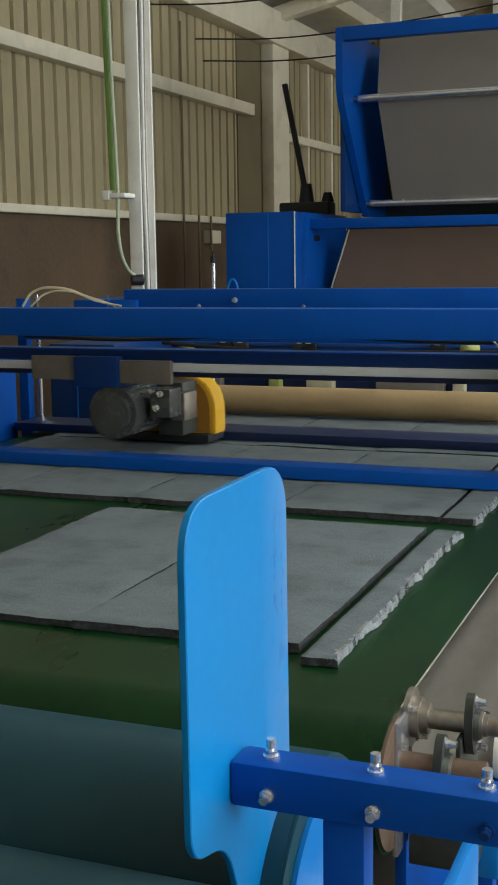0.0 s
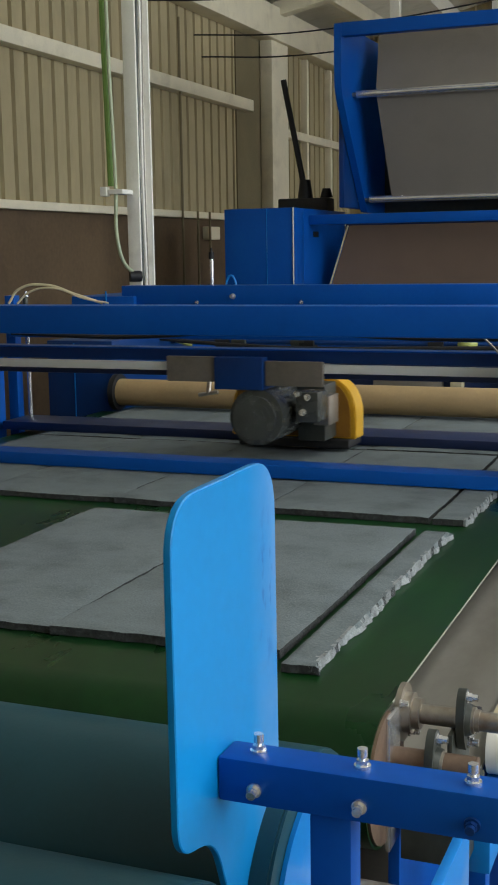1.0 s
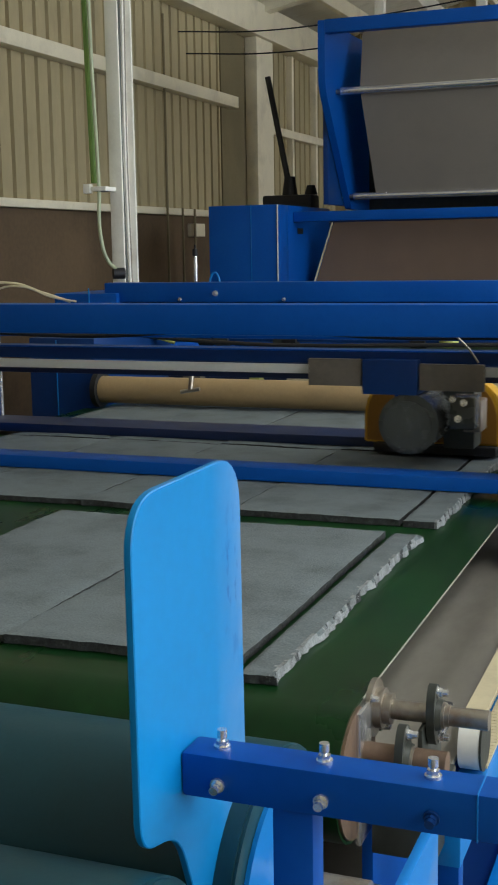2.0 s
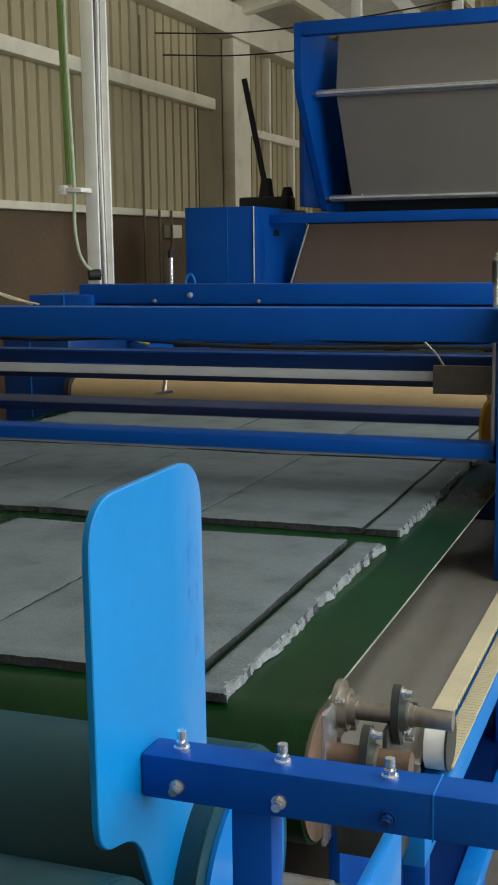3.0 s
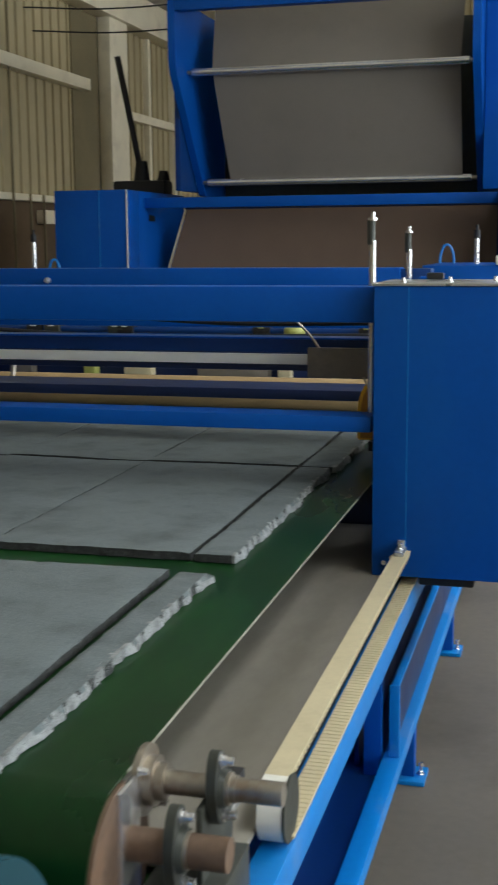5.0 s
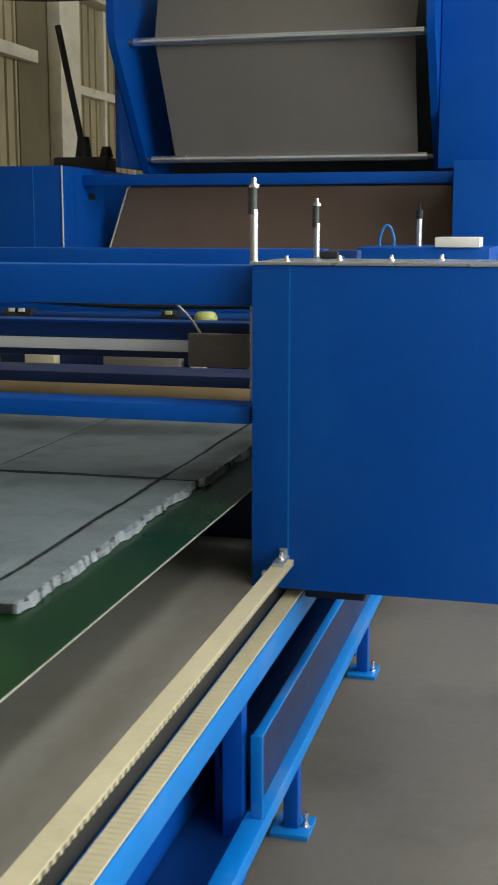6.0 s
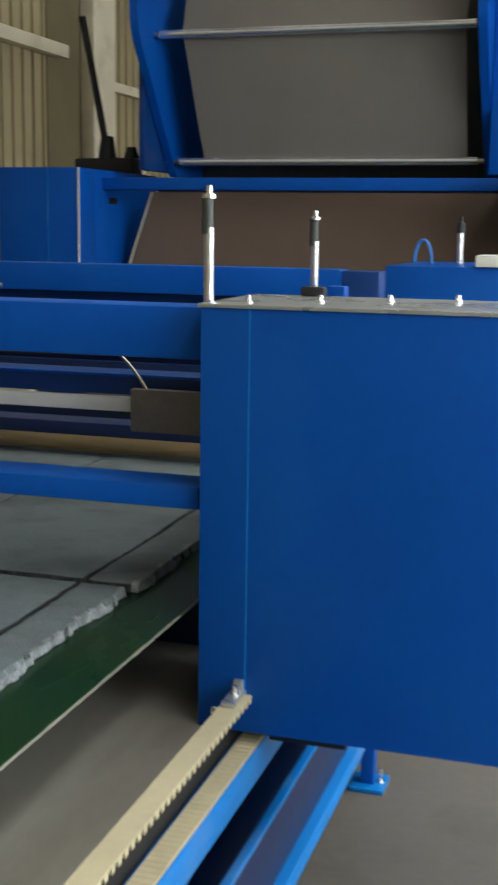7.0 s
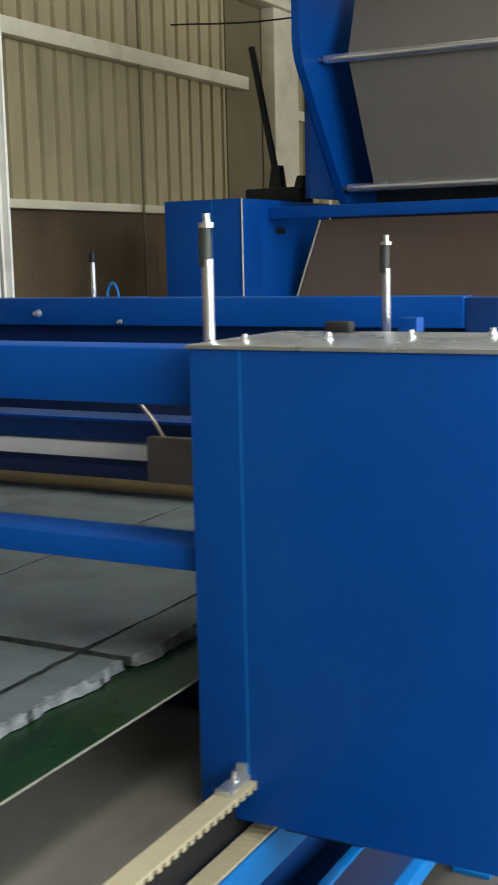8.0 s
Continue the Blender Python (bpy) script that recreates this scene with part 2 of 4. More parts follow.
def bolt(parent, p, axis, size=0.009, length=0.016):
    """A socket-head bolt standing on its washer and nut."""
    a, d = Vector(p), Vector(axis).normalized()
    bm = bmesh.new()
    rod(bm, a, a + d * 0.003, size * 1.5, seg=16)
    rod(bm, a + d * 0.003, a + d * (0.003 + size * 0.9), size * 1.15, seg=6)
    rod(bm, a + d * (0.003 + size * 0.9), a + d * (0.003 + length), size * 0.55, seg=10)
    rod(bm, a + d * (0.003 + length), a + d * (0.003 + length + size * 1.5), size * 0.9, seg=14)
    return part("bolt", bm, STEEL, parent, "bright steel bolt")


# ---- the hall ----
floor = part("floor", solid((-4.6, 6.2, -6.0, 15.0, -0.2, 0.0), bevel=0), CONCRETE)
tagged(floor, "worn grey-brown concrete factory floor with oil stains", "floor", kind="structure")


def corrugated(x, y0, y1, z0, z1, pitch=0.165, depth=0.055, along="y"):
    bm = bmesh.new()
    prof, s = [], y0
    while s < y1:
        for d, h in ((0.0, 0.0), (0.10, 0.0), (0.18, 1.0), (0.90, 1.0), (0.98, 0.0)):
            prof.append((s + d * pitch, x + h * depth))
        s += pitch
    rows = []
    for z in (z0, z1):
        rows.append([bm.verts.new((h, u, z) if along == "y" else (u, h, z)) for u, h in prof])
    for i in range(len(prof) - 1):
        bm.faces.new((rows[0][i], rows[0][i + 1], rows[1][i + 1], rows[1][i]))
    return bm


wall = thing("wall_west", "cream corrugated steel wall over stained brown plaster", "wall", kind="structure")
part("plinth", solid((-4.45, -4.2, -6.0, 14.0, 0.0, 1.745), bevel=0), PLASTER, wall, "stained brown plastered plinth")
part("cladding", corrugated(-4.25, -6.0, 14.0, 1.80, 3.75), SHEET, wall, "cream corrugated steel sheets", smooth=False)
part("backing", solid((-4.45, -4.262, -6.0, 14.0, 1.80, 3.75), bevel=0), SHEET, wall)
part("sill_flashing", solid((-4.45, -4.14, -6.0, 14.0, 1.745, 1.80), bevel=0.006), CREAMSTEEL, wall)
for z in (2.78,):
    part("girt", solid((-4.207, -4.10, -6.0, 10.62, z - 0.05, z + 0.05), bevel=0.006), CREAMSTEEL, wall, "cream steel girt")
# panel darker than the wall: shade beside the column put into its colour
part("flat_panel", solid((-4.25, -4.183, 10.40, 10.997, 1.802, 3.418), bevel=0), OLIVE, wall, "flat panel beside the corner column, olive for its shade")
part("eaves_beam", solid((-4.20, -4.02, -6.0, 14.0, 3.42, 3.72), bevel=0.01), CREAMSTEEL, wall, "cream steel eaves beam")

back = thing("wall_north", "cream corrugated steel end wall of the hall", "wall", kind="structure")
part("cladding", corrugated(13.95, -4.4, 6.2, 0.0, 6.2, along="x"), SHEET, back, smooth=False)
part("backing", solid((-4.45, 6.2, 13.99, 14.2, 0.0, 6.2), bevel=0), SHEET, back)
south = part("wall_south", solid((-4.45, 6.2, -6.2, -6.0, 0.0, 6.2), bevel=0), SHEET)
tagged(south, "plain cream end wall of the hall", "wall", kind="structure")
east = thing("wall_east", "cream side wall with a long band of windows", "wall", kind="structure")
part("lower_wall", solid((6.0, 6.2, -6.0, 14.0, 0.0, 1.4), bevel=0), PLASTER, east)
part("upper_wall", solid((6.0, 6.2, -6.0, 14.0, 4.4, 6.2), bevel=0), SHEET, east)
for y in range(-6, 14, 4):
    part("pier", solid((6.0, 6.2, y + 0.0, y + 0.4, 1.4, 4.4), bevel=0), SHEET, east)
part("bright_pane", solid((6.15, 6.19, -6.0, 14.0, 1.4, 4.4), bevel=0), GLOW, east, "daylit window glazing")

bm = bmesh.new()
prism(bm, [(-4.5, 3.75), (6.3, 6.05), (6.3, 6.15), (-4.5, 3.85)], "y", -6.0, 14.0)
roof = part("ceiling", bm, COLUMN)
tagged(roof, "cream sheet roof on steel purlins", "ceiling", kind="structure")
# unseen glowing strip, added to go with the overhead fill lamp
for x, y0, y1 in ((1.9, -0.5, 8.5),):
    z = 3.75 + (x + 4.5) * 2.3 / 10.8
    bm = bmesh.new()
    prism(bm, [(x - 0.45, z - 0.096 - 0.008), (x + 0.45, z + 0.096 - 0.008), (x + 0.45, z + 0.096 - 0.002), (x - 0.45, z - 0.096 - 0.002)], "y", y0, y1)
    tagged(part("skylight", bm, GLOW), "unseen glowing strip added in the roof above the overhead fill lamp", "skylight", "roof skylights", "structure")
for i in range(8):
    x = -3.6 + i * 1.25
    z = 3.75 + (x + 4.5) * 2.3 / 10.8
    p = part("purlin", solid((x - 0.03, x + 0.03, -6.0, 14.0, z - 0.16, z - 0.012), bevel=0.004), CREAMSTEEL)
    tagged(p, "cream steel roof purlin", "beam", "roof purlins", "structure")
for y in (2.4, 8.45, 11.2):
    bm = bmesh.new()
    prism(bm, [(-4.2, 3.62), (6.0, 5.79), (6.0, 5.92), (-4.2, 3.75)], "y", y - 0.07, y + 0.07)
    r = part("rafter", bm, CREAMSTEEL)
    tagged(r, "cream steel roof rafter", "beam", "roof rafters", "structure")


def h_column(x, y, size, depth):
    c = thing("steel_column", "cream steel column standing before the corrugated wall", "column", "hall columns", "structure")
    part("flange", solid((x, x + size, y, y + 0.016, 0, 4.05), bevel=0.003), COLUMN, c)
    part("flange", solid((x, x + size, y + depth, y + depth + 0.016, 0, 4.05), bevel=0.003), COLUMN, c)
    part("web", solid((x + size * 0.45, x + size * 0.55, y + 0.016, y + depth, 0, 4.05), bevel=0), COLUMN, c)
    for dx, dy, rr, mat in ((-0.018, 0.05, 0.009, CAST), (-0.012, 0.08, 0.008, COLUMN), (-0.020, 0.11, 0.009, BROWN)):
        bx, by = x + size + dx, y + dy
        part("cable_run", wire([(bx, by, 0.4), (bx + 0.004, by, 1.2), (bx - 0.004, by, 2.0), (bx + 0.005, by, 2.9), (bx, by, 4.0)], rr), mat, c, "dark cable run in the column")
    return c


h_column(-3.07, 6.02, 0.075, 0.16)
for y0, y1, z in ((11.46, 13.9, 2.62),):
    part("girt", solid((-4.207, -4.12, y0, y1, z - 0.04, z + 0.04), bevel=0.005), CREAMSTEEL, wall, "cream steel girt")
for y in (12.25, 13.05):
    part("mullion", solid((-4.207, -4.13, y - 0.03, y + 0.03, 1.81, 3.41), bevel=0.004), CREAMSTEEL, wall)
c = part("corner_column", solid((-4.18, -4.06, 11.0, 11.45, 0, 3.42), bevel=0.008), CREAMSTEEL)
tagged(c, "broad cream steel column at the wall's corner", "column", kind="structure")

truss = thing("roof_truss", "pale steel lattice truss hung under the roof", "truss", kind="structure")
for k in range(9):
    x = -3.0 + k * 0.95
    z = 3.64 + (x + 4.2) * 0.2127
    part("hanger", solid((x - 0.045, x + 0.045, 11.44, 11.53, 3.20, z), bevel=0.004), COLUMN, truss)
    bm = bmesh.new()
    prism(bm, [(x + 0.16, z), (x + 0.30, z + 0.03), (x + 0.95, 3.26), (x + 0.85, 3.22)], "y", 11.46, 11.51)
    part("brace", bm, COLUMN, truss)
part("bottom_chord", solid((-3.1, 5.9, 11.43, 11.54, 3.12, 3.20), bevel=0.004), COLUMN, truss)

# pipes on the wall
g = thing("green_pipe", "green plastic drop pipe clipped to the steel column", "pipe")
part("pipe", wire([(-3.105, 5.91, 4.0), (-3.10, 5.91, 2.6), (-3.078, 5.91, 1.80), (-3.075, 5.91, 1.52), (-3.055, 5.95, 1.40), (-3.02, 6.0, 1.345)], 0.010), PALEPIPE, g)
part("side_pipe", wire([(-3.150, 5.93, 4.0), (-3.14, 5.93, 2.9), (-3.118, 5.93, 1.82)], 0.016), GREENPIPE, g)
part("clip", solid((-3.12, -3.03, 5.895, 6.02, 1.775, 1.80), bevel=0.004), WHITE, g, "white pipe clip")
part("clip", solid((-3.165, -3.125, 5.89, 5.93, 1.765, 1.815), bevel=0.004), WHITE, g, "white pipe clip")
part("valve", rods(((-3.045, 5.98, 1.335), (-2.995, 6.02, 1.335), 0.030)), BLACK, g, "black valve body")
for i, (y, z0, z1) in enumerate(((9.05, 1.1, 3.3), (9.35, 0.9, 1.8), (9.6, 0.9, 1.8))):
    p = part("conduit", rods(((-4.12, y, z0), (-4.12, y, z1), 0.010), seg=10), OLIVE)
    tagged(p, "thin steel conduit running up the wall", "pipe", "wall conduits")
for i, (y, z) in enumerate(((8.2, 3.27), (9.3, 3.2), (9.45, 3.05))):
    p = part("cable", wire([(-4.1, y, z), (-3.4, y + 0.1, z - 0.03), (-2.6, y + 0.2, z + 0.02), (-1.2, y + 0.4, z + 0.2)], 0.006), BLACK)
    tagged(p, "dark cable strung from the wall to the machine", "cable", "overhead cables")
p = part("switch_box", solid((-4.2, -4.12, 9.62, 9.82, 1.57, 1.68), bevel=0.006), CREAMSTEEL)
tagged(p, "small cream switch box on the plaster plinth", "box")

# ---- belt conveyor under the mats ----
XR, XL, ZB = -0.414, -2.40, 0.808
conv = thing("belt_conveyor", "wide dark green belt conveyor on a blue steel frame", "conveyor")
YF, RF = 1.585, 0.10
prof = [(8.2, ZB)]
for k in range(13):
    a = math.pi / 2 + math.pi * k / 12
    prof.append((YF + RF * math.cos(a), ZB - RF + RF * math.sin(a)))
prof += [(8.2, ZB - 2 * RF), (8.2, ZB - 2 * RF + 0.004)]
for k in range(12, -1, -1):
    a = math.pi / 2 + math.pi * k / 12
    prof.append((YF + (RF - 0.004) * math.cos(a), ZB - RF + (RF - 0.004) * math.sin(a)))
prof.append((8.2, ZB - 0.004))
bm = bmesh.new()
prism(bm, prof, "x", XL, XR)
part("belt", bm, BELT, conv, "glossy dark green conveyor belt")
bm = bmesh.new()
prism(bm, [(1.62, ZB - 0.0022), (8.2, ZB - 0.0022), (8.2, ZB + 0.0006), (1.62, ZB + 0.0006)], "x", XR + 0.0005, XR + 0.002)
part("belt_edge", bm, BELT_EDGE, conv, "pale cut edge of the belt")
part("end_roller", rods(((XL, YF, ZB - RF), (XR + 0.004, YF, ZB - RF), RF - 0.006), seg=40), RUST, conv, "rust-brown end roller")
# dark plate put where the space under the gantry lies in shade
part("deck_end_shade", solid((-0.69, -0.384, 3.636, 3.648, 0.633, 0.798), bevel=0.001), NAVY, conv, "dark plate standing in for the shade at the deck's far end")
part("slider_bed", solid((XL + 0.02, -0.74, 1.75, 8.2, 0.64, 0.795), bevel=0), DECK, conv)
part("deck_sheet", solid((-0.72, -0.324, 1.74, 8.2, 0.622, 0.632), bevel=0.001), DECK, conv, "smeared steel sheet reaching in under the belt edge")
part("inner_panel", solid((-0.48, -0.46, 1.85, 8.2, 0.10, 0.60), bevel=0.002), BLUE, conv, "dark blue inner frame panel")
# rails in the lighter blue: the light on their tops is painted in
rail = part("top_rail", solid((-0.322, -0.276, 1.66, 8.2, 0.545, 0.602), bevel=0.004), BLUE_PLATE, conv, "blue top rail of the frame")
# recess, web and tray colours are darkened to carry the frame's inner shade
part("recess_panel", solid((-0.400, -0.390, 3.06, 8.2, 0.09, 0.54), bevel=0.002), DARKBLUE, conv, "recessed blue panel with the recess shade in its colour")
part("middle_rail", solid((-0.306, -0.288, 3.008, 8.2, 0.404, 0.412), bevel=0.002), BLUE_PLATE, conv)
part("web_plate", solid((-0.312, -0.306, 3.03, 8.2, 0.239, 0.403), bevel=0), NAVY, conv, "web between the rails, navy for the shade there")
part("bottom_tray", solid((-0.458, -0.327, 1.62, 8.2, 0.176, 0.186), bevel=0), DARKBLUE, conv, "blue bottom tray of the frame, darkened for shade")
part("floor_rail", solid((-0.325, -0.282, 1.60, 8.2, 0.200, 0.238), bevel=0.004), BLUE_PLATE, conv)
part("knee_post", solid((-0.310, -0.286, 3.000, 3.008, 0.239, 0.412), bevel=0.002), BLUE_PLATE, conv)
for y in (1.95, 3.03, 4.4, 5.8, 7.2):
    part("post", solid((-0.37, -0.33, y - 0.02, y + 0.02, 0.08, 0.58), bevel=0.003), BLUE, conv)
for y in (2.4, 3.42, 4.45, 5.5):
    foot = part("foot_plate", solid((-0.36, -0.27, y - 0.05, y + 0.05, 0.0, 0.012), bevel=0.002), BLUE_PLATE, conv)
    part("leg", solid((-0.335, -0.300, y - 0.02, y + 0.02, 0.012, 0.186), bevel=0.003), BLUE, conv)
    bolt(foot, (-0.285, y, 0.012), (0, 0, 1), 0.007, 0.02)
part("side_panel", solid((XL - 0.05, XL - 0.02, 1.7, 8.2, 0.05, 0.78), bevel=0.003), BLUE, conv)


def toothed(x0, x1, y0, y1, z, pitch, teeth):
    """A flat belt run; teeth gives how far its cleats stand out, below it if negative."""
    bm = bmesh.new()
    box(bm, x0, x1, y0, 8.2, z - 0.004, z)
    y = y0 + 0.002
    while teeth and y < y1:
        box(bm, x0 + 0.0005, x1 - 0.0004, y, y + pitch * 0.5, *((z - 0.004 + teeth, z - 0.004) if teeth < 0 else (z, z + teeth)))
        y += pitch
    return bm


part("slot_wall", solid((-0.322, -0.3185, 1.90, 8.2, 0.603, 0.684), bevel=0), BLACK, conv, "black plate filling the slot between the belt runs")
part("toothed_belt", toothed(-0.318, -0.283, 1.885, 4.4, 0.697, 0.020, -0.0085), CREAM, conv, "cream upper run of the toothed drive belt", smooth=False)
part("toothed_belt", toothed(-0.311, -0.277, 1.885, 4.4, 0.610, 0.014, 0.0007), CREAM, conv, "cream lower run of the toothed drive belt", smooth=False)

# drive shafts and bearings at the conveyor's end
drive = thing("drive_shaft_bearings", "greasy steel shafts in dark pillow block bearings at the conveyor end", "bearing")
part("upper_shaft", rods(((-0.42, 1.665, 0.778), (-0.238, 1.665, 0.778), 0.0145)), STEEL_DULL, drive, "dull steel shaft")
part("lower_shaft", rods(((-0.42, 1.60, 0.730), (-0.285, 1.60, 0.730), 0.020)), RUST, drive, "rust-stained roller shaft")


def bearing(x, y, z, r, tilt, mat):
    """A two-bolt flange bearing on a shaft along x: an oval plate, a turned hub, a steel race and its bolts."""
    outline = []
    for k in range(28):
        a = 2 * math.pi * k / 28
        u, v = 0.78 * r * math.cos(a), r * (1.28 + 0.12 * abs(math.sin(a))) * math.sin(a)
        outline.append((y + u * math.cos(tilt) - v * math.sin(tilt), z + u * math.sin(tilt) + v * math.cos(tilt)))
    bm = bmesh.new()
    prism(bm, outline, "x", x - 0.007, x + 0.005)
    rod(bm, (x + 0.005, y, z), (x + 0.013, y, z), r * 0.72, r * 0.64, seg=28)
    b = part("bearing_flange", bm, mat, drive, "greasy oval flange bearing")
    bm = bmesh.new()
    rod(bm, (x + 0.012, y, z), (x + 0.017, y, z), r * 0.57, seg=28)
    rod(bm, (x + 0.016, y, z), (x + 0.024, y, z), r * 0.48, seg=24)
    part("race_ring", bm, STEEL_DULL, b, "dull steel bearing race")
    for s in (1, -1):
        bolt(b, (x + 0.005, y - s * r * 1.05 * math.sin(tilt), z + s * r * 1.05 * math.cos(tilt)), (1, 0, 0), 0.006, 0.004)
    return b


b1 = part("end_collar", rods(((-0.412, 1.665, 0.778), (-0.404, 1.665, 0.778), 0.043), ((-0.404, 1.665, 0.778), (-0.392, 1.665, 0.778), 0.030), ((-0.392, 1.665, 0.778), (-0.380, 1.665, 0.778), 0.023), seg=32), STEEL_DULL, drive, "bright turned steel collar")
bolt(b1, (-0.404, 1.632, 0.803), (1, 0, 0), 0.0045, 0.002)
bolt(b1, (-0.404, 1.685, 0.742), (1, 0, 0), 0.006, 0.004)
b2 = bearing(-0.318, 1.665, 0.778, 0.034, 0.12, CAST)
b3 = bearing(-0.348, 1.600, 0.730, 0.038, 0.0, CAST)
part("grease_block", solid((-0.330, -0.306, 1.715, 1.745, 0.745, 0.770), bevel=0.004), BLACK, drive, "black grease-caked block")
part("bearing_bracket", solid((-0.335, -0.327, 1.63, 1.76, 0.60, 0.765), bevel=0.003), CAST, drive, "dark bearing bracket plate")
for x in (-0.352, -0.338):
    part("slide_bar", solid((x, x + 0.007, 1.70, 1.86, 0.688, 0.700), bevel=0.001), STEEL, drive, "bright steel slide bar")
part("bed_block", solid((-0.395, -0.300, 1.60, 1.74, 0.58, 0.672), bevel=0.003), CAST, drive, "dark casting under the shafts")
part("stay_bar", solid((-0.412, -0.404, 1.575, 1.635, 0.60, 0.80), bevel=0.002), STEEL, drive, "bright steel stay beside the roller")
pul = part("belt_pulley", rods(((-0.318, 1.885, 0.651), (-0.284, 1.885, 0.651), 0.0455), seg=32), WHITE, drive, "white toothed belt pulley")
part("flange_disc", rods(((-0.2835, 1.885, 0.651), (-0.280, 1.885, 0.651), 0.0465), seg=32), CAST, pul, "rusty flange disc")

# ---- winder in the foreground ----
wind = thing("drum_winder", "two teal rubber winding drums with a blue guide arm", "winder")
for y, zc in ((1.24, 0.715), (0.865, 0.738)):
    dr = part("drum", rods(((-2.4, y, zc), (-0.410, y, zc), 0.165), seg=72), DRUM, wind, "dark teal rubber-covered drum")
    part("drum_rim", rods(((-0.4095, y, zc), (-0.406, y, zc), 0.163), seg=72), DRUM, dr)
    part("end_plate", rods(((-0.4055, y, zc), (-0.400, y, zc), 0.135), seg=72), BLUE_PLATE, dr, "light blue drum end plate")
    part("journal", rods(((-0.400, y, zc), (-0.30, y, zc), 0.025)), STEEL_DULL, dr)
pl = rounded([(0.930, 1.237), (1.192, 1.237), (1.197, 0.780), (1.060, 0.780), (1.015, 0.885), (0.932, 0.905)], [0.055, 0.06, 0.0, 0.0, 0.035, 0.03], 7)
bm = bmesh.new()
prism(bm, pl, "x", -0.438, -0.430)
bmesh.ops.bevel(bm, geom=[e for e in bm.edges if len(e.link_faces) == 2 and e.calc_face_angle(0) > 1.2], offset=0.0012, segments=1, affect="EDGES")
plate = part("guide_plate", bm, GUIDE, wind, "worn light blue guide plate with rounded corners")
arm = part("arm_tube", solid((-0.4295, 0.22, 1.022, 1.067, 0.923, 0.968), bevel=0.004), BLUE, wind, "dark blue square tube arm")
for x in (-0.395, -0.290, -0.185):
    bolt(arm, (x, 1.045, 0.968), (0, 0, 1), 0.0055, 0.008)
    side = bolt(arm, (x + 0.004, 1.022, 0.940), (0, -1, -0.15), 0.0050, 0.002)
    if x > -0.2:
        side.data.materials[0] = DARKBLUE
        tagged(side, "dark blue painted bolt")
part("arm_post", solid((-0.338, -0.296, 1.028, 1.062, 0.0, 0.922), bevel=0.004), BLUE, wind)
part("arm_joint", solid((-0.1405, -0.139, 1.0212, 1.0678, 0.9222, 0.9688), bevel=0.0003), BLUE_PLATE, wind)
part("side_frame", solid((-0.29, -0.275, 1.12, 1.50, 0.0, 0.70), bevel=0.004), BLUE_PLATE, wind, "light blue winder side frame")
part("cross_shaft", rods(((-0.40, 1.42, 0.60), (-0.24, 1.42, 0.60), 0.032)), STEEL_DULL, wind)
part("cable_tie", solid((-0.034, -0.024, 1.019, 1.070, 0.920, 0.971), bevel=0.001), LIME, wind, "yellow plastic clip on the arm")
part("cable_tie", solid((-0.014, -0.004, 1.019, 1.070, 0.920, 0.971), bevel=0.001), LIME, wind, "yellow plastic clip on the arm")
part("clip_pad", solid((-0.023, -0.015, 1.0195, 1.0695, 0.9205, 0.9705), bevel=0.0005), BLACK, wind)

# ---- felt mats on the belt ----
MATS = []


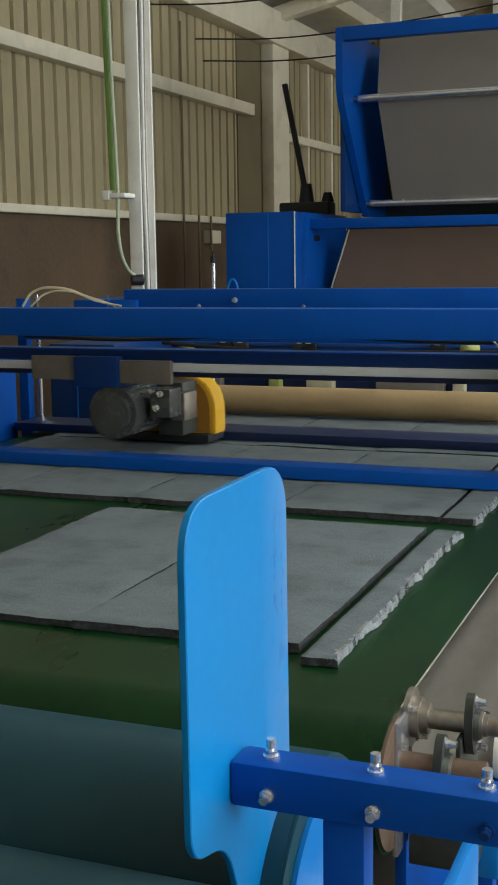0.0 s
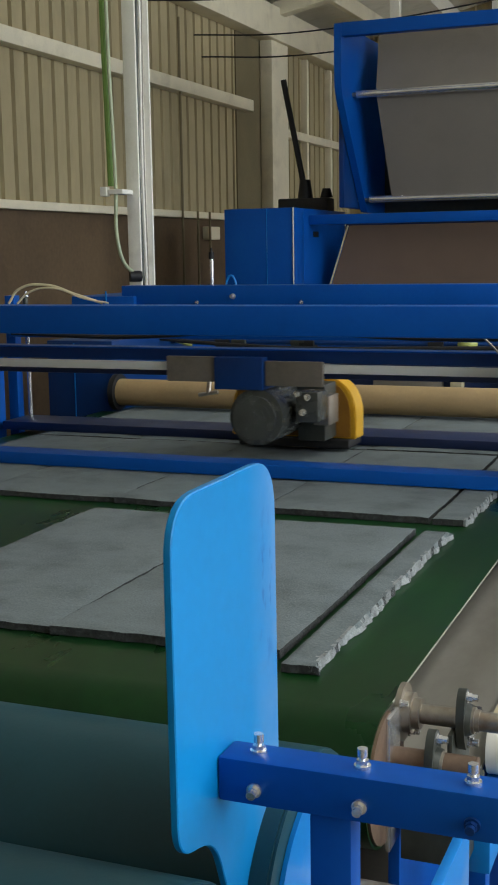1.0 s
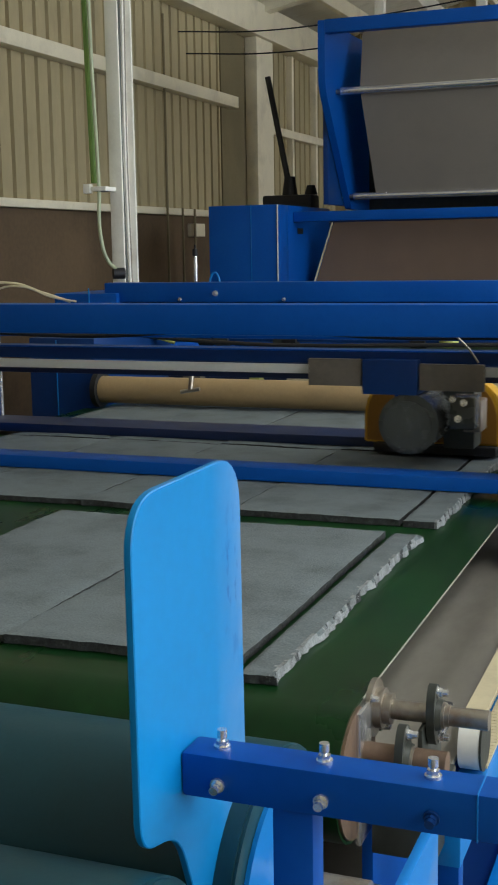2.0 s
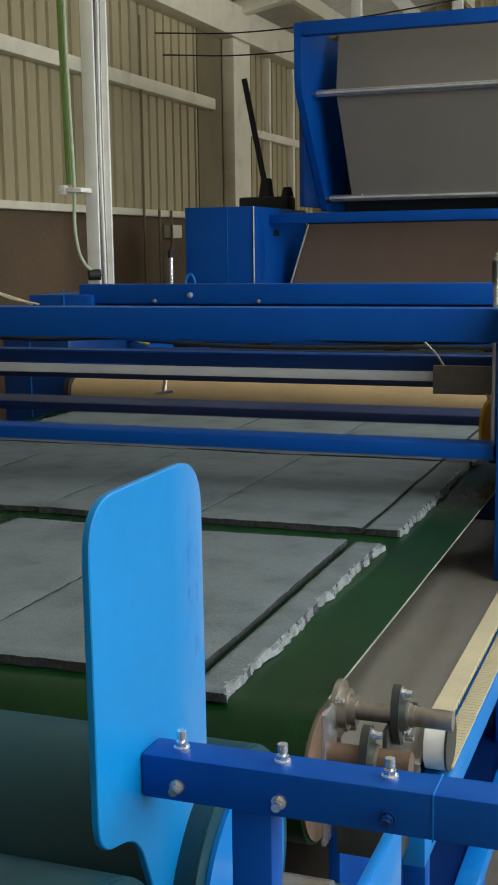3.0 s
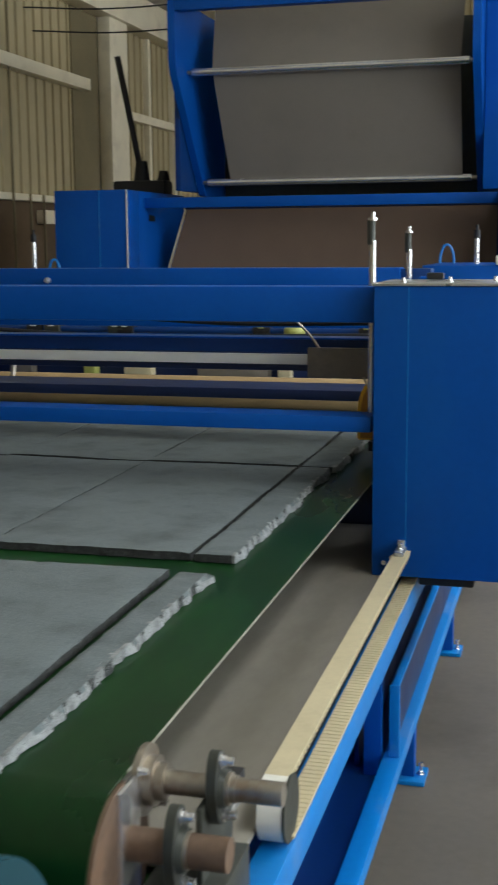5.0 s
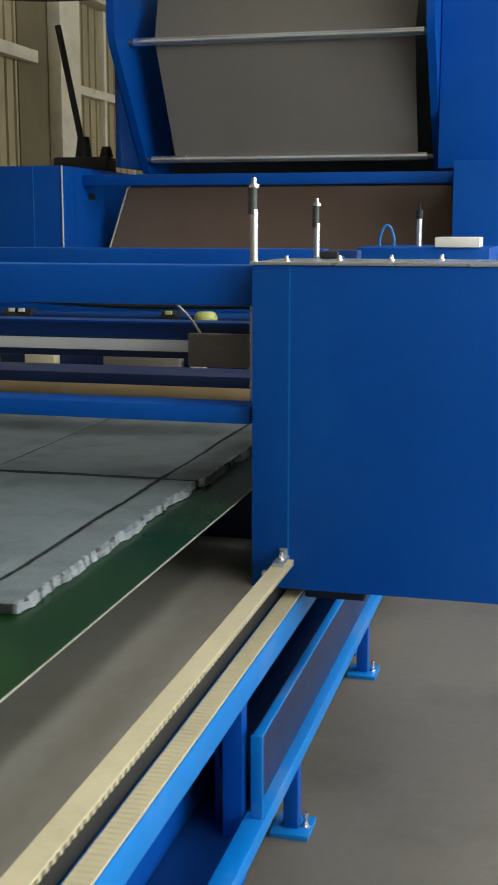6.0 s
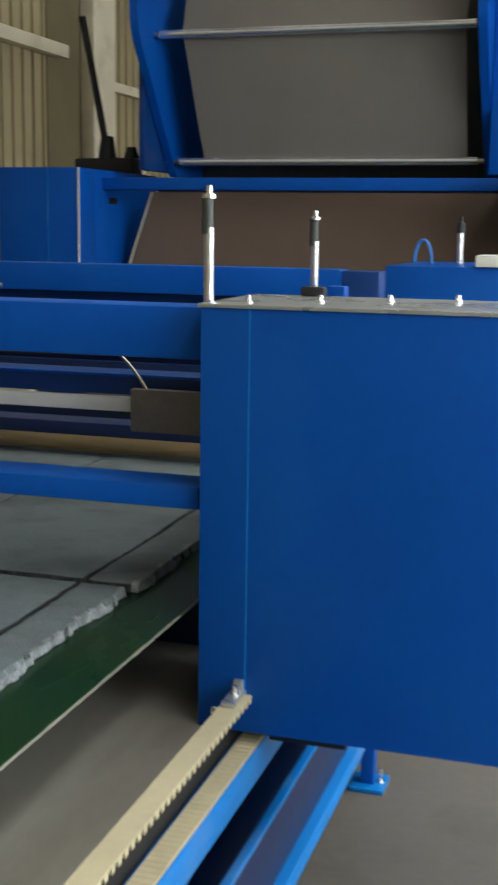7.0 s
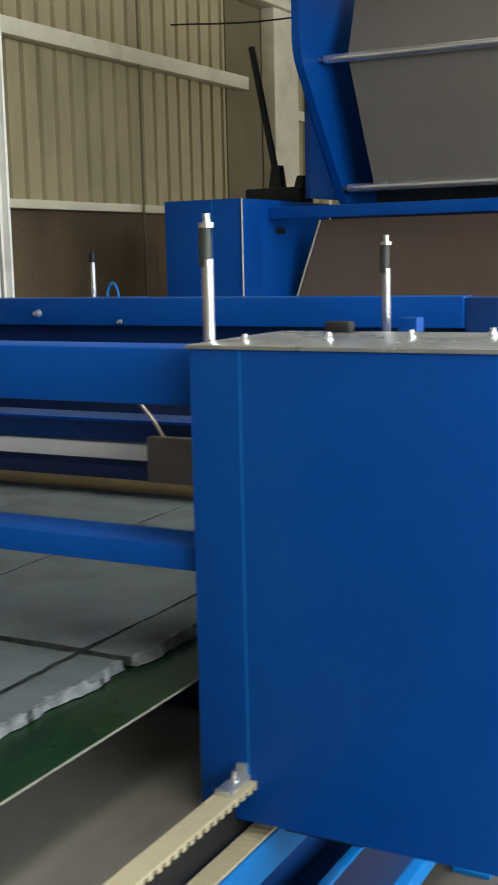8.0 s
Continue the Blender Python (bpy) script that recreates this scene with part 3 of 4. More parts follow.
def felt_mat(x0, x1, y0, y1, ragged="", seed=0):
    """A limp slab of felt with slightly wavy edges; ragged names the sides that are torn."""
    rnd = random.Random(seed)
    nx, ny = max(3, int((x1 - x0) / (0.006 if "r" in ragged else 0.022))), max(6, int((y1 - y0) / (0.006 if "r" in ragged else 0.016)))
    bm = bmesh.new()
    zt, zb = ZB + 0.019, ZB + 0.0015
    def edge(i, j):
        x, y = x0 + (x1 - x0) * i / nx, y0 + (y1 - y0) * j / ny
        n = noise.noise((x * 9, y * 9, seed))
        f = noise.noise((x * 38, y * 38, seed + 7))
        if i == nx:
            x += (0.015 * n + 0.006 * f + 0.0016 * noise.noise((x * 120, y * 120, seed)) - 0.004) if "r" in ragged else 0.002 * f
        if i == 0:
            x += (0.02 * n + 0.01 * f) if "l" in ragged else 0.002 * f
        if j == 0:
            y += (0.006 * n + 0.007 * f) if "f" in ragged else 0.002 * f
        if j == ny:
            y += 0.002 * f
        z = zt + 0.0035 * noise.noise((x * 3.1, y * 3.1, seed + 3)) + 0.0014 * noise.noise((x * 30, y * 30, 1.0))
        if i in (0, nx) or j in (0, ny):
            z -= 0.006 if i == nx and "r" in ragged else 0.003
        return x, y, z
    top = [[bm.verts.new(edge(i, j)) for j in range(ny + 1)] for i in range(nx + 1)]
    for i in range(nx):
        for j in range(ny):
            bm.faces.new((top[i][j], top[i + 1][j], top[i + 1][j + 1], top[i][j + 1]))
    rim = [top[i][0] for i in range(nx + 1)] + [top[nx][j] for j in range(1, ny + 1)] + [top[i][ny] for i in range(nx - 1, -1, -1)] + [top[0][j] for j in range(ny - 1, 0, -1)]
    torn = {v for v in top[nx]} if "r" in ragged else set()
    low = [bm.verts.new((v.co.x + (0.002 if v in torn else 0.0) + rnd.uniform(-0.001, 0.001), v.co.y + rnd.uniform(-0.0015, 0.0015), zb)) for v in rim]
    n = len(rim)
    for k in range(n):
        bm.faces.new((rim[k], low[k], low[(k + 1) % n], rim[(k + 1) % n]))
    bm.faces.new(low[::-1])
    bmesh.ops.recalc_face_normals(bm, faces=bm.faces)
    bm.faces.ensure_lookup_table()
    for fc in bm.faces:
        # upright faces take the side colour, which has the gaps' shade painted in
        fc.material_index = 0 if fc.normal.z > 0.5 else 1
        c = fc.calc_center_median()
        torn = x1 + 0.015 * noise.noise((x1 * 9, c.y * 9, seed)) + 0.006 * noise.noise((x1 * 38, c.y * 38, seed + 7)) - 0.004
        if "r" in ragged and torn - c.x < 0.0025 + 0.008 * noise.noise((c.x * 50, c.y * 50, seed + 5)):
            fc.material_index = 2
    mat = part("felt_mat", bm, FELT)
    mat.data.materials.append(FELT_SIDE)
    if "r" in ragged:
        mat.data.materials.append(FUZZ)
    strip = x1 - x0 < 0.2
    tagged(mat, "narrow torn offcut strip of grey felt on the belt" if strip else "cut rectangular grey felt mat lying on the green belt", "felt mat", "felt mats on the belt")
    MATS.append(mat)
    if "r" in ragged:
        # pale fluff along the torn side
        fz, step = bmesh.new(), 0.0024
        for j in range(int((y1 - y0) / step)):
            y = y0 + j * step
            x = x1 + 0.015 * noise.noise((x1 * 9, y * 9, seed)) + 0.006 * noise.noise((x1 * 38, y * 38, seed + 7)) - 0.004
            for _ in range(7):
                a = Vector((x + min(0.002, rnd.gauss(-0.006, 0.006)), y + rnd.uniform(-0.003, 0.003), zt - rnd.uniform(0.0, 0.013)))
                d = Vector((rnd.uniform(-0.001, 0.005), rnd.gauss(0, 0.004), rnd.uniform(-0.004, 0.002)))
                w = Vector((rnd.uniform(-0.0004, 0.0004), rnd.uniform(-0.0005, 0.0005), rnd.uniform(0.0002, 0.0007)))
                fz.faces.new([fz.verts.new(a), fz.verts.new(a + d), fz.verts.new(a + d * 0.7 + w), fz.verts.new(a + w)])
        part("fluff", fz, FUZZ, mat, "pale loose fibres", smooth=False)
    return mat


Y1, Y2, Y3, Y4, Y5 = 1.500, 2.402, 2.520, 3.438, 3.460
felt_mat(-1.045, -0.628, Y1, Y2, "f", 1)
felt_mat(-1.445, -1.048, Y1, Y2 - 0.01, "f", 2)
felt_mat(-0.606, -0.545, Y1 - 0.05, Y2 - 0.01, "rf", 3)
for x0, x1, s in ((-1.045, -0.626, 4), (-1.458, -1.048, 5), (-1.868, -1.461, 6), (-2.26, -1.871, 7)):
    felt_mat(x0, x1, Y3, Y4, "f", s)
    felt_mat(x0, x1, Y5, 5.4, "", s + 10)
felt_mat(-0.616, -0.530, Y3, Y4, "r", 8)
felt_mat(-0.616, -0.515, Y5, 5.4, "r", 18)

# ---- travelling cross cutter ----
cut = thing("cross_cutter", "blue travelling cross-cutting gantry over the belt", "cutting machine")
GX0, GX1 = -2.45, -0.374
part("front_beam", solid((GX0, GX1 - 0.004, 3.175, 3.26, 1.222, 1.306), bevel=0.005), BLUE, cut, "blue square front beam")
# this rail and the lower rail are coloured for the shade under the beam
gr = part("guide_rail", solid((GX0, GX1 - 0.004, 3.345, 3.42, 1.134, 1.172), bevel=0.004), DARKBLUE, cut, "blue carriage guide rail, darkened for shade")
part("rail_lip", solid((GX0, GX1 - 0.004, 3.337, 3.345, 1.168, 1.173), bevel=0.001), BLUE, cut)
part("carriage_belt", solid((GX0 + 0.02, GX1 - 0.02, 3.340, 3.352, 1.105, 1.131), bevel=0.002), WHITE, cut, "cream carriage drive belt")
part("lower_rail", solid((GX0, GX1 - 0.004, 3.37, 3.42, 1.086, 1.101), bevel=0.003), NAVY, cut)
part("back_beam", solid((GX0, GX1 - 0.004, 3.86, 3.92, 1.16, 1.22), bevel=0.004), BLUE, cut)


def end_housing(x0, x1, inner, seam):
    part("front_panel", solid((x0, x1, 3.127, 3.139, 0.633, 1.309), bevel=0.003), BLUE, cut, "large plain blue sheet front")
    part("panel_seam", solid((seam - 0.001, seam + 0.001, 3.1262, 3.1285, 0.70, 1.309), bevel=0), BLUE_PLATE, cut)
    part("top_plate", solid((x0 - 0.004, x1, 3.124, 3.425, 1.309, 1.315), bevel=0.001), TOPPLATE, cut, "shiny zinc cover sheet")
    part("rear_panel", solid((x0, x1, 3.415, 3.425, 0.633, 1.308), bevel=0.002), BLUE, cut)
    outer = x1 if inner < 0 else x0
    part("outer_panel", solid((outer - 0.006, outer + 0.006, 3.140, 3.414, 0.633, 1.307), bevel=0.002), BLUE, cut)
    bx = x0 + 0.05 if inner < 0 else x1 - 0.11
    part("bogie_beam", solid((bx, bx + 0.06, 3.43, 3.98, 0.635, 0.70), bevel=0.003), BLUE, cut, "blue carriage beam on the rails")
    for y in (3.16, 3.92):
        a = x0 + 0.004 if inner < 0 else x1 - 0.044
        part("corner_post", solid((a, a + 0.04, y, y + 0.04, 0.633, 1.308), bevel=0.003), BLUE, cut)
    if inner < 0:
        part("inner_skirt", solid((x0 + 0.008, x0 + 0.02, 3.20, 3.92, 0.72, 0.90), bevel=0.002), BLUE, cut)
    else:
        part("inner_panel", solid((x1 - 0.02, x1 - 0.008, 3.43, 3.84, 0.66, 1.095), bevel=0.002), BLUE, cut, "blue inner side panel")
    for k in range(4):
        bolt(cut, (x0 + 0.06 + 0.10 * k, 3.18 + 0.06 * k, 1.315), (0, 0, 1), 0.0045, 0.002)


end_housing(GX1, 0.285, -1, -0.295)
end_housing(GX0 - 0.62, GX0, 1, GX0 - 0.08)
part("side_channel", solid((-0.396, -0.378, 3.29, 3.33, 0.985, 1.205), bevel=0.003), BROWN, cut, "dull grey-brown channel")
part("axle_block", solid((-0.27, -0.14, 3.18, 3.30, 0.60, 0.66), bevel=0.006), BLACK, cut, "greasy black axle block")
br = part("belt_clamp", solid((-0.314, -0.292, 3.062, 3.127, 0.6975, 0.706), (-0.312, -0.296, 3.119, 3.127, 0.690, 0.722), bevel=0.002), TOPPLATE, cut, "zinc-plated belt clamp")
bolt(br, (-0.303, 3.10, 0.706), (0, 0, 1), 0.005, 0.004)
bolt(br, (-0.325, 3.127, 0.678), (0, -1, 0), 0.005, 0.004)
bolt(cut, (-0.345, 3.127, 0.665), (0, -1, 0), 0.004, 0.003)
part("hose", wire([(-2.2, 3.5, 1.20), (-1.8, 3.52, 1.19), (-1.3, 3.5, 1.215), (-0.8, 3.52, 1.195), (-0.45, 3.5, 1.2)], 0.007), BLACK, cut, "black air hose")
part("thin_cable", wire([(-0.60, 3.325, 1.215), (-0.565, 3.325, 1.18), (-0.54, 3.325, 1.145)], 0.003), STEEL_DULL, cut)
part("cable_gland", solid((-0.287, -0.245, 3.388, 3.412, 1.3155, 1.332), bevel=0.005), BLACK, cut, "black cable gland on the cover sheet")
part("thin_cable", wire([(-0.428, 3.31, 1.08), (-0.41, 3.305, 1.045), (-0.405, 3.30, 1.01)], 0.003), STEEL_DULL, cut)
part("cable_loop", wire([(-2.02, 3.21, 1.31), (-1.99, 3.22, 1.352), (-1.90, 3.23, 1.365), (-1.80, 3.24, 1.335), (-1.72, 3.25, 1.31)], 0.004), CREAM, cut, "pale looped air line")
part("cable_loop", wire([(-1.99, 3.21, 1.31), (-1.95, 3.22, 1.345), (-1.87, 3.23, 1.355), (-1.78, 3.24, 1.325), (-1.70, 3.25, 1.31)], 0.003), CREAM, cut, "pale looped air line")


def press_bar(front, y, z0, z1, mat, label, inner, drop):
    bar = part("press_bar", solid((GX0 + 0.01, -0.382, front, y + 0.018, z0, z1), bevel=0.004), mat, cut, label)
    for x in (inner, GX0 + 0.03):
        r = part("guide_rod", rods(((x, y, z1), (x, y, 1.30 - drop), 0.0085)), STEEL, bar, "bright chromed guide rod")
        part("rod_sleeve", rods(((x - 0.003, y, 1.290 - drop), (x - 0.003, y, 1.345 - drop), 0.0095)), CAST, bar, "black rod sleeve")
        part("rod_cap", rods(((x, y, 1.345 - drop), (x, y, 1.352 - drop), 0.011), ((x, y, 1.352 - drop), (x, y, 1.365 - drop), 0.005)), STEEL, bar)
    return bar


FRONT_BAR = press_bar(3.146, 3.22, ZB + 0.021, ZB + 0.058, BLUE, "blue hold-down bar", -0.3935, 0.028)
# the gantry's shade is put into this bar's navy colour
REAR_BAR = press_bar(3.786, 3.95, ZB + 0.0195, ZB + 0.050, NAVY, "hold-down bar, navy for the shade it stands in", -0.405, 0.042)

# saw carriage: its origin is the left end of its cover plates
saw = new("saw_carriage")
saw.parent = cut
tagged(saw, "saw carriage with grey motor and yellow guard")
part("cover_plate", solid((0.0, 0.155, 3.315, 3.335, 1.075, 1.150), bevel=0.003), BROWN, saw, "brown steel cover plate")
part("cover_plate", solid((0.315, 0.490, 3.315, 3.335, 1.068, 1.140), bevel=0.003), BROWN, saw, "brown steel cover plate")
# block in the darkened blue: its shade is part of the colour
part("carriage_block", solid((0.158, 0.312, 3.305, 3.60, 1.055, 1.150), bevel=0.004), DARKBLUE, saw, "blue carriage block, darkened for shade")
part("hanger", solid((0.20, 0.30, 3.50, 3.62, 0.90, 1.06), bevel=0.004), BLUE, saw)
bm = rods(((0.285, 3.36, 0.974), (0.285, 3.56, 0.974), 0.078), seg=40)
mot = part("motor", bm, MOTOR, saw, "grey finned electric motor")
for k in range(26):
    a = 2 * math.pi * k / 26
    c0 = Vector((0.285 + 0.0755 * math.cos(a), 3.48, 0.974 + 0.0755 * math.sin(a)))
    fin = bmesh.new()
    bmesh.ops.create_cube(fin, size=1, matrix=Matrix.Translation(c0) @ Euler((0, -a, 0)).to_matrix().to_4x4() @ Matrix.Diagonal((0.014, 0.16, 0.004, 1)))
    part("cooling_fin", fin, MOTOR, mot, smooth=False)
bm = rods(((0.285, 3.30, 0.974), (0.285, 3.40, 0.974), 0.083), seg=48)
bmesh.ops.bevel(bm, geom=[e for e in bm.edges if len(e.link_faces) == 2 and e.calc_face_angle(0) > 1.2], offset=0.018, segments=4, affect="EDGES")
part("fan_cover", bm, MOTOR, mot, "smooth grey fan cover")
for x, z in ((0.395, 1.04), (0.425, 1.03), (0.41, 0.985)):
    bolt(saw, (x, 3.375, z), (0, -1, 0.3), 0.007, 0.004)
bm = bmesh.new()
for i, r in enumerate((0.066, 0.050, 0.034, 0.018)):
    rod(bm, (0.285, 3.298 - 0.0025 * i, 0.974), (0.285, 3.302, 0.974), r, seg=32)
part("fan_grille", bm, MOTOR, mot)
part("terminal_box", solid((0.385, 0.455, 3.38, 3.47, 0.955, 1.045), bevel=0.006), MOTOR, mot, "grey terminal box")
part("arbor_box", solid((0.40, 0.45, 3.50, 3.60, 0.93, 1.02), bevel=0.005), STEEL_DULL, saw, "steel arbor bracket")
go = rounded([(0.065, 0.865), (0.485, 0.865), (0.485, 1.065), (0.065, 1.065)], [0.0, 0.0, 0.13, 0.13], 8)
bm = bmesh.new()
prism(bm, go, "y", 3.665, 3.755)
bmesh.ops.bevel(bm, geom=[e for e in bm.edges if len(e.link_faces) == 2 and e.calc_face_angle(0) > 1.2], offset=0.004, segments=2, affect="EDGES")
gd = part("blade_guard", bm, YELLOW, saw, "yellow sheet blade guard")
# thin front plate that paints the guard's shaded face orange
go = rounded([(0.075, 0.872), (0.468, 0.872), (0.468, 1.055), (0.075, 1.055)], [0.0, 0.0, 0.12, 0.12], 8)
bm = bmesh.new()
prism(bm, go, "y", 3.661, 3.664)
part("guard_face", bm, YELLOW_SHADED, gd, "guard face plate, orange for the shade on the yellow")
# dark block sized to hide the yellow guard from the camera's view
part("dark_cover_block", solid((0.335, 0.425, 3.54, 3.655, 0.875, 1.05), bevel=0.006), CAST, saw, "dark block covering the guard beside the motor")
part("saw_blade", rods(((0.285, 3.708, 0.974), (0.285, 3.712, 0.974), 0.160), seg=64), STEEL_DULL, saw, "round steel saw blade")
# black slab added where shade falls beneath the guard
part("guard_shade_slab", solid((0.10, 0.47, 3.64, 3.78, 0.838, 0.866), bevel=0.004), BLACK, saw, "black slab standing in for the shade under the guard")

# ---- roller and second gantry behind the cutter ----
tr = thing("tan_press_roller", "long tan paper-covered press roller across the belt", "roller")
part("roller_body", rods(((-2.32, 4.45, 0.889), (-0.36, 4.45, 0.889), 0.0555), seg=40), TAN, tr)
part("roller_shaft", rods(((-2.352, 4.45, 0.889), (-0.30, 4.45, 0.889), 0.018)), STEEL_DULL, tr)
part("end_flange", rods(((-2.345, 4.45, 0.889), (-2.322, 4.45, 0.889), 0.075), seg=32), BLACK, tr)
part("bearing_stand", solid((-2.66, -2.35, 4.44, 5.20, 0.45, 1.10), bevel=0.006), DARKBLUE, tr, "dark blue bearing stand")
part("stand_edge", solid((-2.53, -2.526, 4.434, 4.438, 0.5, 1.09), bevel=0), BLUE_PLATE, tr)
part("arm", solid((-0.34, -0.30, 4.40, 5.2, 0.84, 0.93), bevel=0.004), BLUE, tr)

st = thing("rear_gantry", "blue fixed gantry with end housings behind the cutter", "machine frame")
# added sheet that darkens the gap below the beam as shade would
part("beam_gap_shade", solid((-2.64, -0.612, 5.362, 5.372, 1.062, 1.285), bevel=0), DARKBLUE, st, "dark blue sheet added for the shade below the beam")
part("front_beam", solid((-2.72, -0.612, 5.25, 5.35, 1.212, 1.304), bevel=0.005), BLUE, st, "blue cross beam")
part("end_housing", solid((-2.98, -2.64, 5.22, 6.75, 0.0, 1.255), bevel=0.006), BLUE, st, "blue sheet end housing")
part("end_housing", solid((-0.615, -0.06, 6.0, 6.75, 0.0, 1.298), bevel=0.006), BLUE, st, "blue sheet end housing")
part("end_post", solid((-0.611, -0.49, 5.26, 5.36, 0.0, 1.300), bevel=0.005), DARKBLUE, st, "dark blue end post of the beam")
part("housing_edge", solid((-2.79, -2.785, 5.214, 5.219, 0.55, 1.28), bevel=0), BLUE_PLATE, st)
part("cross_rail", solid((-2.64, -0.612, 5.30, 5.36, 1.02, 1.06), bevel=0.004), BLUE, st)
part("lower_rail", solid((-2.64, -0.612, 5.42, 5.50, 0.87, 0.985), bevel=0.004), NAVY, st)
for x in (-2.78, -0.41):
    r = part("guide_rod", rods(((x, 6.5, 1.25), (x, 6.5, 1.42), 0.013)), STEEL, st, "bright chromed guide rod")
    part("rod_sleeve", rods(((x, 6.5, 1.42), (x, 6.5, 1.46), 0.016), ((x, 6.5, 1.46), (x, 6.5, 1.485), 0.006)), BLACK, r)
    lx = x - 0.17 if x > -1 else x + 0.11
    top = 1.39 if x > -1 else 1.325
    part("lifting_loop", wire([(lx, 6.45, 1.24), (lx + 0.005, 6.45, top - 0.03), (lx + 0.03, 6.45, top), (lx + 0.055, 6.45, top - 0.03), (lx + 0.06, 6.45, 1.24)], 0.006), BLUE_PLATE, st, "light blue lifting loop")
part("white_box", solid((-0.285, -0.10, 5.985, 6.2, 1.300, 1.342), bevel=0.006), WHITE, st, "white plastic junction box")
part("shaft", rods(((-2.6, 5.02, 1.062), (-0.4, 5.02, 1.062), 0.013)), DARKBLUE, st)
for x, mat in ((-2.09, BLACK), (-2.01, CAST), (-1.73, CAST), (-1.69, BLACK), (-1.12, BLACK), (-0.70, BLACK)):
    hub = part("shaft_hub", rods(((x - 0.032, 5.02, 1.062), (x + 0.032, 5.02, 1.062), 0.034)), mat, st)
    part("hub_cap", solid((x - 0.012, x + 0.012, 4.975, 4.985, 1.075, 1.100), bevel=0.002), WHITE if x < -1.5 else LIME, hub, "pale hub mark")
bm = bmesh.new()
bmesh.ops.create_uvsphere(bm, u_segments=20, v_segments=10, radius=0.042, matrix=Matrix.Translation((-0.985, 4.99, 1.064)) @ Matrix.Diagonal((1, 1, 0.75, 1)))
part("dome_cap", bm, LIME, st, "round lime plastic cap")
valve = part("air_valve", solid((-2.56, -2.50, 4.99, 5.04, 1.05, 1.095), bevel=0.006), WHITE, st, "small white air valve")
part("air_line", wire([(-2.50, 5.0, 1.07), (-2.42, 4.99, 1.078), (-2.33, 4.99, 1.066), (-2.24, 5.0, 1.04)], 0.008), LIME, valve, "lime green air line")
part("air_hose", wire([(-2.5, 4.9, 1.09), (-2.1, 4.9, 1.06), (-1.7, 4.9, 1.045), (-1.2, 4.9, 1.05), (-0.6, 4.9, 1.06)], 0.009), BLACK, st, "black hose along the shaft")
bolt(st, (-2.138, 5.25, 1.253), (0, -1, 0), 0.009, 0.008)
bolt(st, (-1.80, 5.25, 1.225), (0, -1, 0), 0.006, 0.006)
bolt(st, (-2.32, 5.25, 1.225), (0, -1, 0), 0.006, 0.006)
for x, w, mat in ((-2.25, 0.09, BROWN), (-1.92, 0.05, LIME), (-1.74, 0.12, CREAM), (-1.42, 0.30, BROWN), (-1.08, 0.05, CREAM), (-0.86, 0.07, CREAM), (-0.74, 0.04, BROWN), (-0.62, 0.14, BROWN)):
    part("sensor", solid((x, x + w, 5.10, 5.16, 0.858, 0.905), bevel=0.004), mat, st, "small block on the rear rail")
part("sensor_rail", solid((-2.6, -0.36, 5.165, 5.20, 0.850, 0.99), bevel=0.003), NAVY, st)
part("nozzle", rods(((-1.85, 4.30, 0.985), (-1.85, 4.28, 0.915), 0.010), ((-1.89, 4.28, 0.908), (-1.81, 4.28, 0.922), 0.008)), STEEL_DULL, st, "small steel spray nozzle")

# ---- laying machine at the back ----
lm = thing("web_laying_machine", "tall blue web-laying machine carrying grey nonwoven web", "machine")
part("side_column", solid((-3.35, -2.83, 8.07, 8.30, 0.0, 1.76), bevel=0.006), BLUE, lm, "blue sheet column")
part("side_plate", solid((-2.90, -2.83, 8.30, 9.3, 0.0, 1.76), bevel=0.004), BLUE, lm)
# highlight along the lit corner, painted as a thin white strip
part("edge_highlight", solid((-2.833, -2.826, 8.062, 8.0695, 1.0, 1.76), bevel=0), WHITE, lm, "white strip painted as the column's lit edge")
part("column_seam", solid((-3.03, -3.026, 8.066, 8.0695, 1.0, 1.76), bevel=0), BLUE_PLATE, lm)
part("slot", solid((-2.8295, -2.827, 8.50, 8.62, 1.56, 1.60), bevel=0), BLACK, lm)
part("cross_beam", solid((-2.828, -0.34, 8.40, 8.50, 1.645, 1.715), bevel=0.004), BLUE, lm, "blue cross beam")
part("side_column", solid((-0.40, 0.6, 8.07, 8.9, 0.0, 1.76), bevel=0.006), BLUE, lm)
tower = rounded([(8.25, 3.0), (9.5, 3.0), (9.5, 1.74), (8.90, 1.74), (8.25, 2.55)], [0.02, 0.02, 0, 0.02, 0.10], 5)
for x in (-2.585, -0.60):
    bm = bmesh.new()
    prism(bm, tower, "x", x, x + 0.05)
    part("tower_plate", bm, BLUE, lm, "blue tapered tower side plate")
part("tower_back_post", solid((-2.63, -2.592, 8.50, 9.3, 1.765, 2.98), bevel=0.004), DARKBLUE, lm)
# two added sheets whose dark colour stands in for the machine's inner shade
part("lower_shade_sheet", solid((-2.83, -0.40, 9.31, 9.34, 0.0, 1.70), bevel=0.003), NAVY, lm, "navy sheet added for the shade in the lower interior")
part("tower_shade_sheet", solid((-2.56, -0.60, 9.40, 9.43, 1.60, 2.98), bevel=0.003), CAST, lm, "dark sheet added for the shade in the tower interior")
part("tower_column", solid((-0.545, 0.5, 8.6, 9.4, 1.74, 3.2), bevel=0.006), BLUE, lm)
part("top_bar", solid((-2.534, -0.602, 8.25, 8.33, 2.91, 3.0), bevel=0.004), BLUE, lm, "blue top bar")


